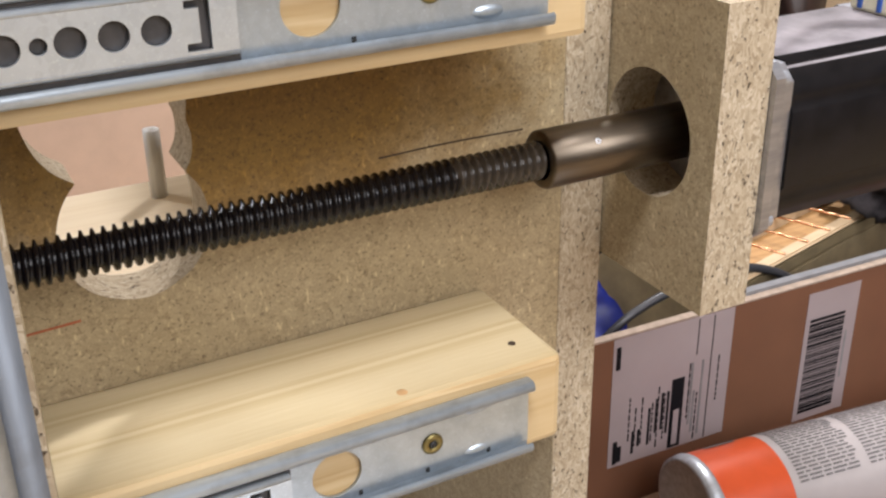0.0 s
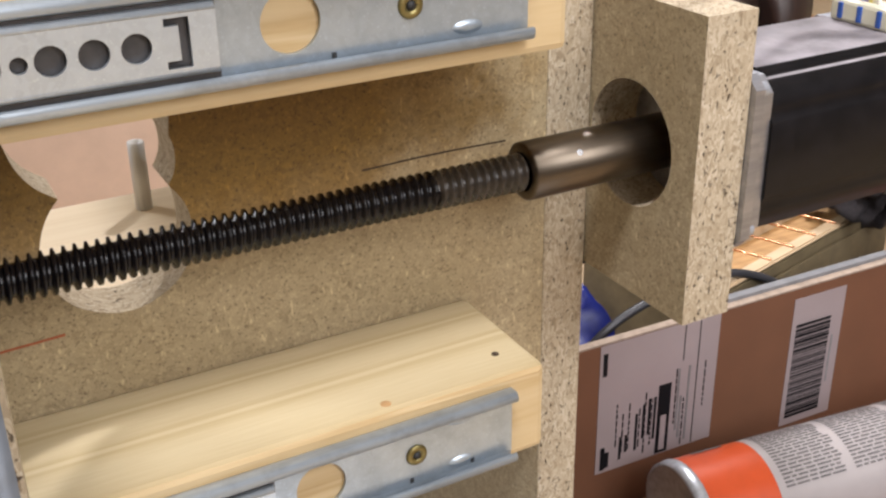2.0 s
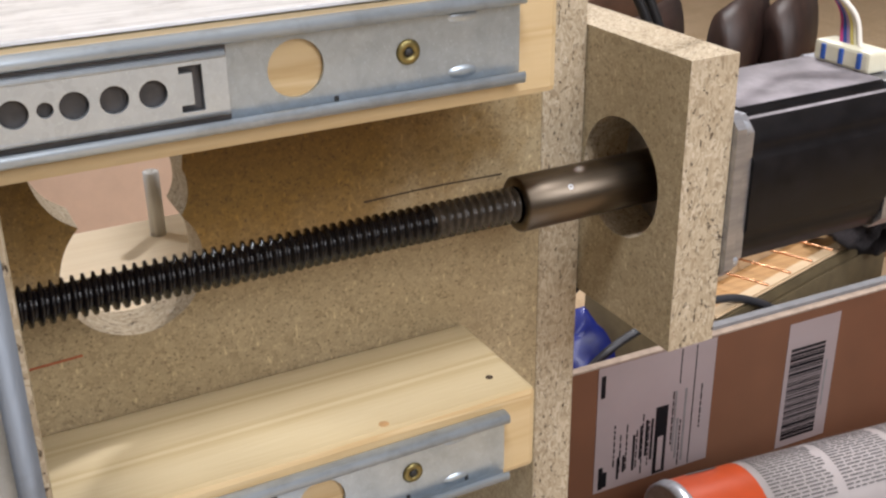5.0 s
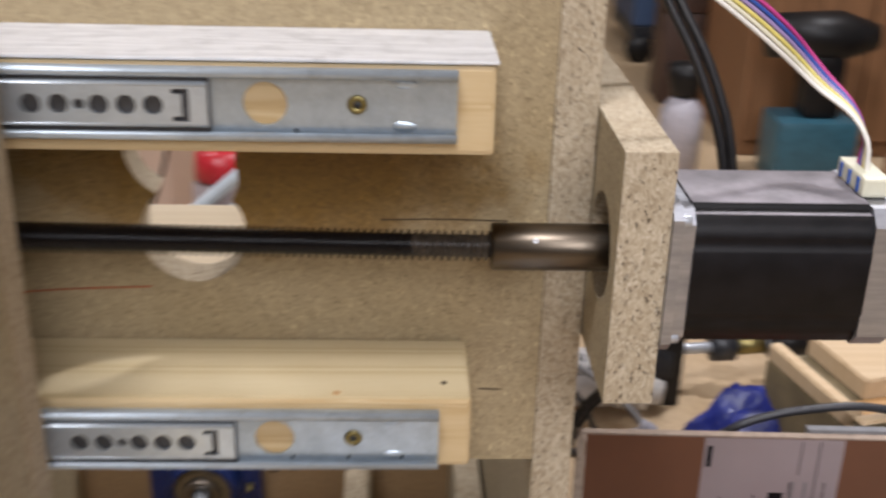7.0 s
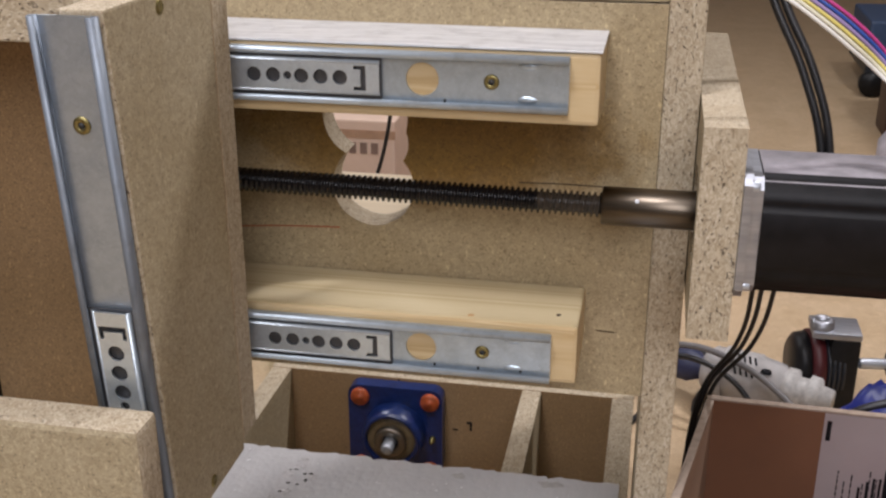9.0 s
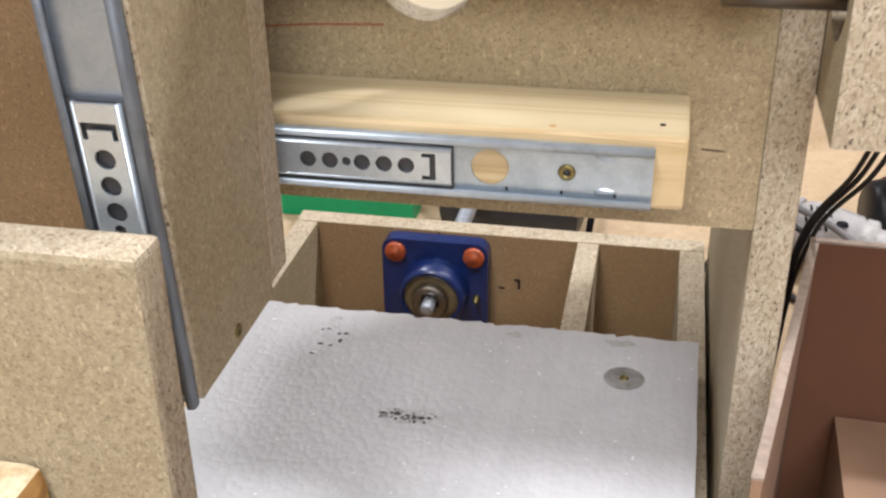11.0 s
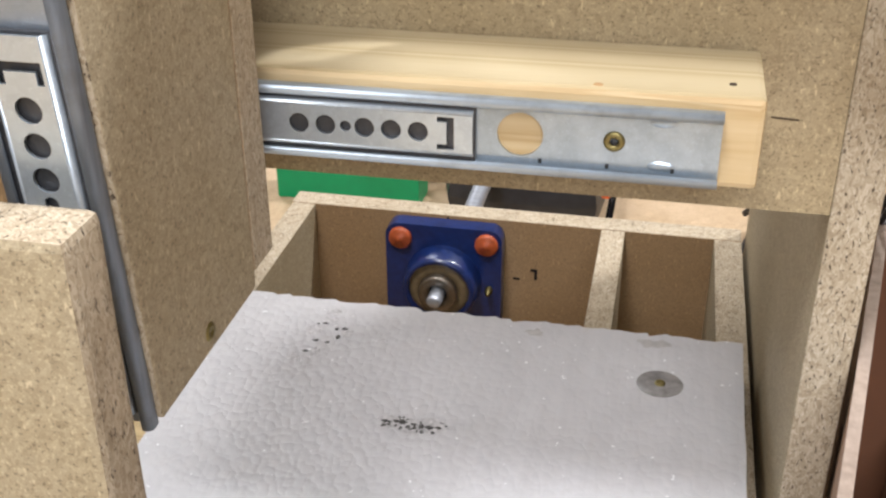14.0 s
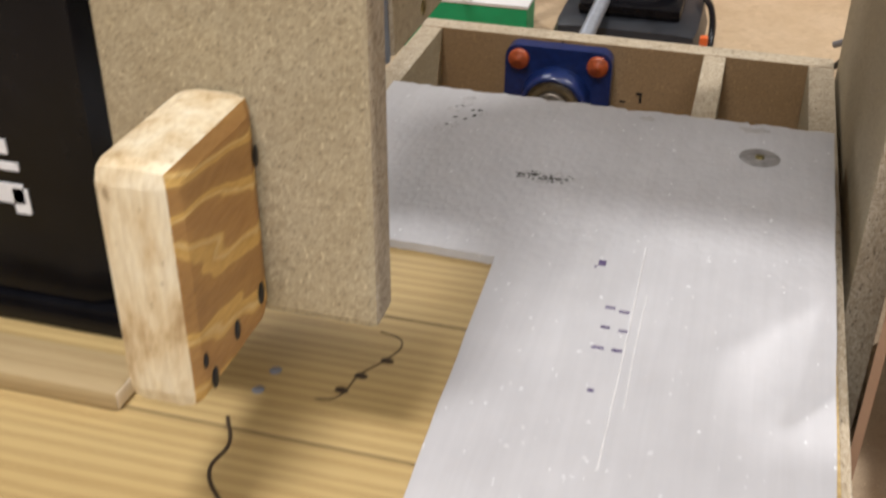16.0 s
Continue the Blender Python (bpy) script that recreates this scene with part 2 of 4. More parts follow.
BLACK_OIL = plain("oiled_black_steel", (0.006, 0.005, 0.0055), 0.18, 0.4, 200.0, 0.15, 0.0, 0.36)
BLACK = plain("black_paint", (0.008, 0.0075, 0.008), 0.42, 0.3, 120.0, 0.15, 0.0, 0.28)
CABLE = plain("black_rubber", (0.014, 0.013, 0.014), 0.42, 0.2)
# Zinc darkened in its colour to carry the shade inside the rail holes.
CAGE = metal("shaded_dark_steel", (0.085, 0.085, 0.09), 0.4, 0, 0.0, 0.3, 300.0, 0.5)
DARK_FILL = plain("dark_opening_fill", (0.02, 0.02, 0.02), 0.6)
SILVER_TAPE = metal("scuffed_silver_tape", (0.80, 0.80, 0.81), 0.45, 0, 0.8, 0.35, 420.0, 0.2)
BLUE = plain("blue_enamel", (0.008, 0.022, 0.105), 0.3, 0.35, 150.0, 0.15, 0.4)
ORANGE = plain("orange_washer_paint", (0.42, 0.085, 0.025), 0.4, 0.3, 200.0)
CARD = plain("brown_cardboard", (0.165, 0.07, 0.034), 0.8, 0.08, 30.0, 0.1)
CARD_IN = plain("cardboard_inside", (0.30, 0.18, 0.11), 0.85, 0.1, 30.0)
PAPER = plain("label_paper", (0.34, 0.28, 0.28), 0.6, 0.04, 40.0)
INK = plain("black_ink", (0.006, 0.006, 0.008), 0.6, 0.1, 90.0, 0.1, 0.0, 0.2)
FOAM = foam_material()
BENCH = chip_face("bench_board", (0.56, 0.42, 0.27), (0.44, 0.32, 0.2), chip=160.0)

# ---- building ----


def part(name, bm, mat, parent=None, label=""):
    """Links a bmesh as one mesh object under its thing; mat may be a list of slots."""
    bmesh.ops.recalc_face_normals(bm, faces=bm.faces)
    me = bpy.data.meshes.new(name)
    bm.to_mesh(me)
    bm.free()
    for m in mat if isinstance(mat, (list, tuple)) else [mat]:
        me.materials.append(m)
    ob = new(name, me)
    if parent:
        ob.parent = parent
    if label:
        ob["label"] = label
    return ob


def thing(name, label, category, group="", kind=""):
    return tagged(new(name), label, category, group, kind)


def box(bm, x0, x1, y0, y1, z0, z1, bevel=0.012, slot=0):
    """A bevelled block of the plan (decimetres)."""
    made = bmesh.ops.create_cube(bm, size=1.0)["verts"]
    a, c = P(min(x0, x1), min(y0, y1), min(z0, z1)), P(max(x0, x1), max(y0, y1), max(z0, z1))
    for v in made:
        v.co = Vector([a[i] if v.co[i] < 0 else c[i] for i in range(3)])
    faces = {f for v in made for f in v.link_faces}
    for f in faces:
        f.material_index = slot
    if bevel:
        edges = {e for f in faces for e in f.edges}
        out = bmesh.ops.bevel(bm, geom=list(edges), offset=bevel * 0.1, segments=2, profile=0.6, affect="EDGES")
        for f in out["faces"]:
            f.material_index = slot
    return bm


def solid(*args, **kw):
    return box(bmesh.new(), *args, **kw)


def by_normal(bm, slots):
    """Material slots by the axis that a face looks along."""
    bmesh.ops.recalc_face_normals(bm, faces=bm.faces)
    for f in bm.faces:
        n = [abs(c) for c in f.normal]
        f.material_index = slots[n.index(max(n))]
    return bm


def chip_slots(thin, long):
    """Slots of a chipboard piece: its broad faces and its sawn edges."""
    s = [1, 1, 1]
    s[thin] = 0
    return s


def chipboard(name, dims, thin, long, parent, face=None, label="", bevel=0.01):
    return part(name, by_normal(solid(*dims, bevel=bevel), chip_slots(thin, long)), [face or FACE, EDGE[long]], parent, label)


def ring_points(cx, cz, r, n=40, a0=0.0, a1=2 * math.pi):
    return [(cx + r * math.cos(a0 + (a1 - a0) * i / n), cz + r * math.sin(a0 + (a1 - a0) * i / n)) for i in range(n)]


def sheet(loops, place, depth, bm=None):
    """A flat plate with holes: loops of (u, v), placed by place(u, v, w) and w from 0 to depth."""
    bm = bm or bmesh.new()
    rings, edges = [], []
    for loop in loops:
        vs = [bm.verts.new(place(u, v, 0.0)) for u, v in loop]
        rings.append(vs)
        edges += [bm.edges.new((vs[i], vs[(i + 1) % len(vs)])) for i in range(len(vs))]
    front = [f for f in bmesh.ops.triangle_fill(bm, use_beauty=True, use_dissolve=False, edges=edges)["geom"] if isinstance(f, bmesh.types.BMFace)]
    back, shift = {}, place(0, 0, depth) - place(0, 0, 0)
    for vs in rings:
        for v in vs:
            back[v] = bm.verts.new(v.co + shift)
    for f in front:
        bm.faces.new([back[v] for v in reversed(f.verts)])
    for vs in rings:
        for i in range(len(vs)):
            a, c = vs[i], vs[(i + 1) % len(vs)]
            bm.faces.new((a, c, back[c], back[a]))
    return bm


def lathe(profile, axis_place, n=32, bm=None):
    """Turns a profile of (along, radius) round an axis; axis_place(along, u, v) gives the place."""
    bm = bm or bmesh.new()
    rows = []
    for a, r in profile:
        if r < 1e-6:
            rows.append([bm.verts.new(axis_place(a, 0, 0))])
        else:
            rows.append([bm.verts.new(axis_place(a, r * math.cos(2 * math.pi * i / n), r * math.sin(2 * math.pi * i / n))) for i in range(n)])
    for p, q in zip(rows, rows[1:]):
        for i in range(n):
            j = (i + 1) % n
            quad = [p[i % len(p)], p[j % len(p)], q[j % len(q)], q[i % len(q)]]
            quad = list(dict.fromkeys(quad))
            if len(quad) > 2:
                bm.faces.new(quad)
    return smooth(bm)


def smooth(bm, angle=35):
    for f in bm.faces:
        f.smooth = True
    for e in bm.edges:
        if len(e.link_faces) == 2 and e.calc_face_angle(0) > radians(angle):
            e.smooth = False
    return bm


def along_x(y, z):
    return lambda a, u, v: P(a, y + u, z + v)


def along_y(x, z):
    return lambda a, u, v: P(x + u, a, z + v)


def along_z(x, y):
    return lambda a, u, v: P(x + u, y + v, a)


def tube(name, points, radius, mat, parent=None, label=""):
    """A round cable or rod through places of the plan."""
    cu = bpy.data.curves.new(name, "CURVE")
    cu.dimensions, cu.bevel_depth, cu.bevel_resolution, cu.resolution_u, cu.use_fill_caps = "3D", radius * 0.1, 3, 10, True
    sp = cu.splines.new("BEZIER")
    sp.bezier_points.add(len(points) - 1)
    for bp, p in zip(sp.bezier_points, points):
        bp.co, bp.handle_left_type, bp.handle_right_type = P(*p), "AUTO", "AUTO"
    cu.materials.append(mat)
    tmp = bpy.data.objects.new(name, cu)
    me = bpy.data.meshes.new_from_object(tmp)
    me.name = name
    bpy.data.objects.remove(tmp)
    bpy.data.curves.remove(cu)
    for poly in me.polygons:
        poly.use_smooth = True
    ob = new(name, me)
    if parent:
        ob.parent = parent
    if label:
        ob["label"] = label
    return ob


# ---- bench and room ----
bm = bmesh.new()
bm.faces.new([bm.verts.new(P(x, y, GROUND)) for x, y in ((-30, -30), (30, -30), (30, 45), (-30, 45))])
tagged(part("ground", bm, BENCH), "tan speckled workshop floor under the tools", "floor", kind="structure")
WALL = plain("room_wall", (0.44, 0.43, 0.425), 0.8, 0.2, 3.0)
for name, dims in (("wall_north", (-30, 30, 45, 46, GROUND, 22)), ("wall_south", (-30, 30, -31, -30, GROUND, 22)),
                   ("wall_east", (30, 31, -30, 45, GROUND, 22)), ("wall_west", (-31, -30, -30, 45, GROUND, 22))):
    tagged(part(name, solid(*dims, bevel=0), WALL), "plain brownish workshop wall", "wall", kind="structure")
tagged(part("ceiling", solid(-31, 31, -31, 46, 22, 23, bevel=0), plain("ceiling_paint", (0.8, 0.78, 0.74), 0.85, 0.1, 3.0)), "pale workshop ceiling", "ceiling", kind="structure")

# ---- gantry ----
YP, XC = 0.62, 0.47
gantry = thing("machine_gantry", "raw chipboard gantry frame of a homemade milling machine", "machine frame")


def at_y(y0):
    return lambda u, v, w: P(u, y0 + w, v)


# back panel with the keyhole-shaped opening of two drilled circles
low_c, low_r, up_c, up_r = (-1.052, 0.815), 0.228, (-1.087, 1.20), 0.235
keyhole = []
for i in range(120):
    a = 2 * math.pi * i / 120
    mid = Vector((-1.07, 1.0))
    d = Vector((math.cos(a), math.sin(a)))
    far = 0
    for c, r in ((low_c, low_r), (up_c, up_r), ((-1.025, 1.06), 0.173)):
        o = mid - Vector(c)
        disc = (o.dot(d)) ** 2 - (o.dot(o) - r * r)
        if disc > 0:
            far = max(far, -o.dot(d) + math.sqrt(disc))
    far += 0.006 * noise.noise(Vector((d.x * 4, d.y * 4, 1)))
    keyhole.append(tuple(mid + d * far))
bm = sheet([[(-4.2, -0.33), (XC - 0.002, -0.33), (XC - 0.002, 1.845), (-4.2, 1.845)], keyhole], at_y(YP), 0.185)
part("back_panel", by_normal(bm, [1, 0, 1]), [PANEL, EDGE[0]], gantry, "chipboard panel with a keyhole opening and an oil stain")
chipboard("top_board", (-4.2, XC - 0.002, YP + 0.003, 0.81, 1.853, 2.9), 1, 0, gantry)
chipboard("side_plate", (XC, 0.655, YP, 3.95, GROUND + 0.1, 2.9), 0, 2, gantry, label="tall chipboard side plate with rough sawn edge")
hole = ring_points(0.39, 0.88, 0.225)
bm = sheet([[(0.045, 0.325), (2.4, 0.325), (2.4, 1.392), (0.045, 1.392)], hole], lambda u, v, w: P(0.66 + w, u, v), 0.2)
bmesh.ops.bevel(bm, geom=[e for e in bm.edges if e.calc_face_angle(0) > 1.2], offset=0.0012, segments=2, affect="EDGES")
part("motor_plate", by_normal(bm, [0, 1, 1]), [FACE, EDGE[2]], gantry, "chipboard motor plate with a round shaft hole")

# rails of planed pine
for name, z0, z1, x1 in (("upper_rail", 1.352, 1.695, 0.18), ("lower_rail", -0.012, 0.312, 0.133)):
    part(name, by_normal(solid(-4.2, x1, 0.094, YP - 0.002, z0, z1, bevel=0.022), [1, 1, 0]), [PINE, PINE_END], gantry, "planed pine rail")
part("silver_strip", solid(-4.2, 0.186, 0.088, YP - 0.004, 1.697, 1.709, bevel=0.003), SILVER_TAPE, gantry, "scuffed silver strip on the upper rail")

# ---- drawer slides ----


def slide_channel(length, turn, mat, parent, hole_at=None):
    """The outer rail: a C channel 27 mm wide with curled lips; turn maps (along, depth, across) to the plan."""
    def wall(path, bm):
        t = 0.009
        pts = [Vector(p) for p in path]
        nrm = []
        for i in range(len(pts)):
            d = (pts[min(i + 1, len(pts) - 1)] - pts[max(i - 1, 0)]).normalized()
            nrm.append(Vector((-d.y, d.x)))
        loop = [p for p in pts] + [p + n * t for p, n in reversed(list(zip(pts, nrm)))]
        ends = [[bm.verts.new(turn(a, *p)) for p in loop] for a in (0.0, -length)]
        k = len(loop)
        for i in range(k):
            bm.faces.new((ends[0][i], ends[0][(i + 1) % k], ends[1][(i + 1) % k], ends[1][i]))
        for i in range(len(pts) - 1):
            for e in ends:
                bm.faces.new((e[i], e[i + 1], e[k - 2 - i], e[k - 1 - i]))
    bm = bmesh.new()
    lip = [(0.046, 0.036), (0.038, 0.029), (0.038, 0.014), (0.043, 0.005), (0.051, 0.0), (0.076, 0.0), (0.088, 0.003), (0.091, 0.012), (0.091, 0.03)]
    for path in (lip, [(d, 0.27 - c) for d, c in reversed(lip)]):
        curl = bmesh.new()
        wall(path, curl)
        part("rolled_lip", smooth(curl, 30), LIP if mat is ZINC else LIP_SHADE_Z, parent)
    loops = [[(-length, 0.028), (0.0, 0.028), (0.0, 0.242), (-length, 0.242)]]
    if hole_at:
        loops.append(ring_points(hole_at, 0.135, 0.08, 36))
    sheet(loops, lambda u, v, w: Vector(turn(u, 0.079 + w, v)), 0.011, bm)
    return part("outer_rail", smooth(bm, 30), mat, parent)


def slide_inner(start, length, turn, mat, parent):
    """The inner rail: a flat bar with a row of round holes, a hooked stop slot and folded sides."""
    rows = [(0.192, 0.036), (0.288, 0.036), (0.384, 0.036), (0.452, 0.02), (0.525, 0.036), (0.622, 0.036)]
    rows += [(r + 0.8, s) for r, s in rows]
    loops = [[(start, 0.0662), (start, 0.2038), (start - length, 0.2038), (start - length, 0.0662)]]
    loops += [ring_points(start - a, 0.135, r, 20) for a, r in rows if a + r < length - 0.03]
    s = start - 0.095
    loops.append([(s - 0.03, 0.075), (s + 0.03, 0.075), (s + 0.03, 0.195), (s - 0.03, 0.195), (s - 0.03, 0.176), (s + 0.004, 0.176), (s + 0.004, 0.094), (s - 0.03, 0.094)])
    bm = sheet(loops, lambda u, v, w: Vector(turn(u, 0.036 + w, v)), 0.012)
    for edge, way in ((0.066, -1), (0.204, 1)):
        arc = [(0.036, edge), (0.037, edge + way * 0.006), (0.041, edge + way * 0.012), (0.048, edge + way * 0.016), (0.058, edge + way * 0.017), (0.058, edge)]
        ends = [[bm.verts.new(Vector(turn(x, d, c))) for d, c in arc] for x in (start, start - length)]
        for i in range(len(arc)):
            j = (i + 1) % len(arc)
            bm.faces.new((ends[0][i], ends[0][j], ends[1][j], ends[1][i]))
        for row in ends:
            bm.faces.new(row)
    smooth(bm, 40)
    return part("inner_rail", bm, mat, parent, "inner rail with a row of round holes")


def slide_screw(at, turn, parent):
    """A countersunk brass screw with a star recess."""
    bm = bmesh.new()
    def place(a, u, v):
        return Vector(turn(at + u, 0.078 - a, 0.135 + v))
    lathe([(0.0, 0.037), (0.005, 0.035), (0.008, 0.027), (0.008, 0.016), (-0.006, 0.012), (-0.006, 0.0)], place, 20, bm)
    screw = part("screw", bm, BRASS, parent, "brass star-head screw")
    # Dark plug flush with the head paints the shade of the recess.
    star = bmesh.new()
    lathe([(-0.004, 0.0), (-0.004, 0.013), (0.0085, 0.013), (0.0085, 0.0)], place, 6, star)
    part("recess", star, DARK_FILL, screw, "dark plug standing for shade in the star recess")
    return screw


def drawer_slide(name, label, turn, length, start, inner_len, mat, screw_at, hole_at, bumps=True):
    s = thing(name, label, "drawer slide", "drawer slides of the machine")
    slide_channel(length, turn, mat, s, hole_at)
    slide_inner(start, inner_len, turn, INNER, s)
    bm = bmesh.new()
    pts = [Vector(turn(a, d, c)) for a in (start + 0.006, start - inner_len) for d, c in ((0.056, 0.02), (0.056, 0.25), (0.074, 0.25), (0.074, 0.02))]
    vs = [bm.verts.new(p) for p in pts]
    for i in range(4):
        bm.faces.new((vs[i], vs[(i + 1) % 4], vs[4 + (i + 1) % 4], vs[4 + i]))
    bm.faces.new(vs[:4])
    bm.faces.new(vs[4:])
    part("ball_cage", bm, CAGE, s, "ball cage darkened for the shade behind the rail holes")
    for a in screw_at:
        slide_screw(a, turn, s)
    if bumps:
        for c in (0.055, 0.215):
            bm = bmesh.new()
            lathe([(0.0, 0.038), (0.004, 0.03), (0.0065, 0.018), (0.007, 0.0)], lambda a, u, v, c=c: Vector(turn(-0.19 + u * 1.25, 0.079 - a, c + v * 0.5)), 18, bm)
            part("dimple", bm, mat, s)
    return s


def turn_x(x, y, z):
    return lambda a, d, c: P(x + a, y + d, z + c)


drawer_slide("drawer_slide", "zinc-plated ball-bearing drawer slide on the upper pine rail", turn_x(0.037, 0.0, 1.412), 4.1, -0.893, 2.0, ZINC, [-0.362], -0.693)
drawer_slide("drawer_slide", "zinc-plated ball-bearing drawer slide on the lower pine rail", turn_x(0.0, 0.0, 0.0), 4.1, -0.83, 2.0, ZINC, [-0.351], -0.672)

for x, z in ((-0.546, 1.440), (-0.60, 0.036), (-0.37, 0.036), (-0.15, 0.036)):
    part("nick", solid(x - 0.006, x + 0.006, 0.074, 0.0785, z, z + 0.015, bevel=0), DARK_FILL, bpy.data.objects["drawer_slide" if z > 1 else "drawer_slide.001"], "dark nick by the rolled lip")

# ---- lead screw, coupling, motor ----
AY, AZ = 0.365, 0.875
lead = thing("lead_screw", "black oiled trapezoidal lead screw with a steel coupling sleeve", "lead screw")
bm = bmesh.new()
pitch, n, turns = 0.03, 20, 140
rows = []
prof = [(0.0, 0.047), (0.22, 0.047), (0.38, 0.064), (0.62, 0.064), (0.78, 0.047)]
x_end = 0.22
for k in range(turns * len(prof)):
    s, (off, r) = k // len(prof), prof[k % len(prof)]
    row = []
    for i in range(n):
        a = 2 * math.pi * i / n
        x = x_end - (s + off + i / n) * pitch
        row.append(bm.verts.new(P(x, AY + r * math.cos(a), AZ + 0.011 * (x_end - x) + r * math.sin(a))))
    rows.append(row)
for p, q in zip(rows, rows[1:]):
    for i in range(n - 1):
        bm.faces.new((p[i], p[i + 1], q[i + 1], q[i]))
for k in range(len(rows) - len(prof)):
    after = k + len(prof)
    if after + 1 < len(rows):
        bm.faces.new((rows[k][n - 1], rows[after][0], rows[after + 1][0], rows[k + 1][n - 1]))
smooth(bm, 25)
clean = bm.copy()
bmesh.ops.delete(bm, geom=[f for f in bm.faces if f.calc_center_median().x > -0.012], context="FACES")
bmesh.ops.delete(clean, geom=[f for f in clean.faces if f.calc_center_median().x <= -0.012], context="FACES")
part("thread", bm, BLACK_OIL, lead, "black greasy screw thread")
part("thread", clean, plain("brown_oily_steel", (0.042, 0.033, 0.025), 0.2, 0.5, 160.0), lead, "brownish bare screw thread")
part("core", lathe([(0.3, 0.046), (-4.0, 0.046)], lambda a, u, v: P(a, AY + u, AZ + 0.011 * (x_end - a) + v), 20), BLACK_OIL, lead)
part("coupling", lathe([(0.205, 0.066), (0.205, 0.09), (0.213, 0.098), (0.86, 0.098), (0.87, 0.09), (0.87, 0.0)], along_x(AY, AZ), 40), COUPLER, lead, "brownish turned steel coupling sleeve")
part("set_screw", lathe([(0.095, 0.012), (0.0985, 0.01), (0.0985, 0.005), (0.092, 0.0)], lambda a, u, v: P(0.38 + u, AY - a * 0.8 + v * 0.6, AZ + a * 0.6 + v * 0.8), 12), STEEL, lead)

motor = thing("stepper_motor", "black square stepper motor bolted to the chipboard plate", "motor")
MY0, MY1, MZ0, MZ1 = 0.025, 0.615, 0.575, 1.168


def octagon(y0, y1, z0, z1, c, k=None):
    k = k or c
    return [(y0 + c, z0), (y1 - c, z0), (y1, z0 + k), (y1, z1 - k), (y1 - c, z1), (y0 + c, z1), (y0, z1 - k), (y0, z0 + k)]


def at_x(x0):
    return lambda u, v, w: P(x0 + w, u, v)


bm = sheet([octagon(MY0 - 0.005, MY1 + 0.005, MZ0 - 0.012, MZ1 + 0.008, 0.045)], at_x(0.862), 0.039)
sheet([octagon(MY0 + 0.012, MY1 - 0.012, MZ0 + 0.01, MZ1 - 0.01, 0.05)], at_x(0.902), 0.05, bm)
part("front_flange", bm, ALU, motor, "dull aluminium front flange")
MOTOR_BLACK = plain("dusty_black_paint", (0.006, 0.0052, 0.006), 0.42, 0.5, 90.0, 0.15, 0.0, 0.2)
bm = sheet([octagon(MY0, MY1, MZ0, MZ1, 0.07, 0.135)], at_x(0.953), 0.69)
bmesh.ops.bevel(bm, geom=[e for e in bm.edges if abs(e.verts[0].co.x - e.verts[1].co.x) > 0.01], offset=0.0034, segments=5, affect="EDGES")
smooth(bm, 80)
bm.normal_update()
# Top face: thin dust plus ceiling-light sheen, both painted as one pale grey.
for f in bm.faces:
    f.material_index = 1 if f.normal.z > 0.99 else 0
part("body", bm, [MOTOR_BLACK, plain("dust_and_top_sheen", (0.23, 0.21, 0.225), 0.7, 0.35, 60.0, 0.2)], motor, "black motor body with a dusty top and painted sheen")
part("end_cap", sheet([octagon(MY0 + 0.01, MY1 - 0.01, MZ0 + 0.005, MZ1 - 0.005, 0.06)], at_x(1.644), 0.13), ALU, motor, "grey end cap")
for y in (MY0 + 0.05, MY1 - 0.05):
    for z in (MZ0 + 0.05, MZ1 - 0.05):
        part("bolt", lathe([(0.901, 0.026), (0.93, 0.026), (0.935, 0.022), (0.935, 0.0)], along_x(y - 0.02 if y < 0.3 else y + 0.02, z), 12), STEEL, motor)

# ---- Z axis on the cross carriage ----
zbox = thing("z_axis_carriage", "chipboard box carriage riding on the horizontal slides", "machine carriage")
XF = -1.54
chipboard("carriage_plate", (-4.2, XF, -0.27, -0.085, -0.31, 2.05), 1, 2, zbox, DARK_FACE)
bm = solid(-1.73, XF, -1.05, -0.272, -0.37, 2.06, bevel=0.012)
for v in bm.verts:
    if v.co.y < -0.06:
        v.co.y -= 0.0215 * (v.co.z - P(0, 0, -0.35).z) / 0.241
part("cheek", by_normal(bm, [0, 1, 1]), [FACE, EDGE[2]], zbox, "upright chipboard cheek")
chipboard("top_cleat", (-4.2, -1.733, -1.02, -0.272, 1.88, 2.06), 2, 0, zbox)
for y, z in ((-0.68, -0.30), (-0.80, 2.0)):
    part("wood_screw", lathe([(0.0, 0.034), (0.006, 0.03), (0.006, 0.014), (-0.004, 0.0)], lambda a, u, v, y=y, z=z: P(XF + a, y + u, z + v), 14), BRASS, zbox)


def turn_z(x, y, z):
    """Slides standing upright: along is up, across runs to the left."""
    return lambda a, d, c: P(x - c, y + d - 0.22 * (2.42 + a) / 2.42, z + a)


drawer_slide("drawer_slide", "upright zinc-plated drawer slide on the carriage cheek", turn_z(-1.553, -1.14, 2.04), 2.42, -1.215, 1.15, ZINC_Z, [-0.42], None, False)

zplate = thing("tool_plate", "chipboard tool plate on the upright slide", "machine plate")
chipboard("board", (-2.55, -1.495, -1.46, -1.27, -1.335, 0.43), 1, 2, zplate, bevel=0.03)


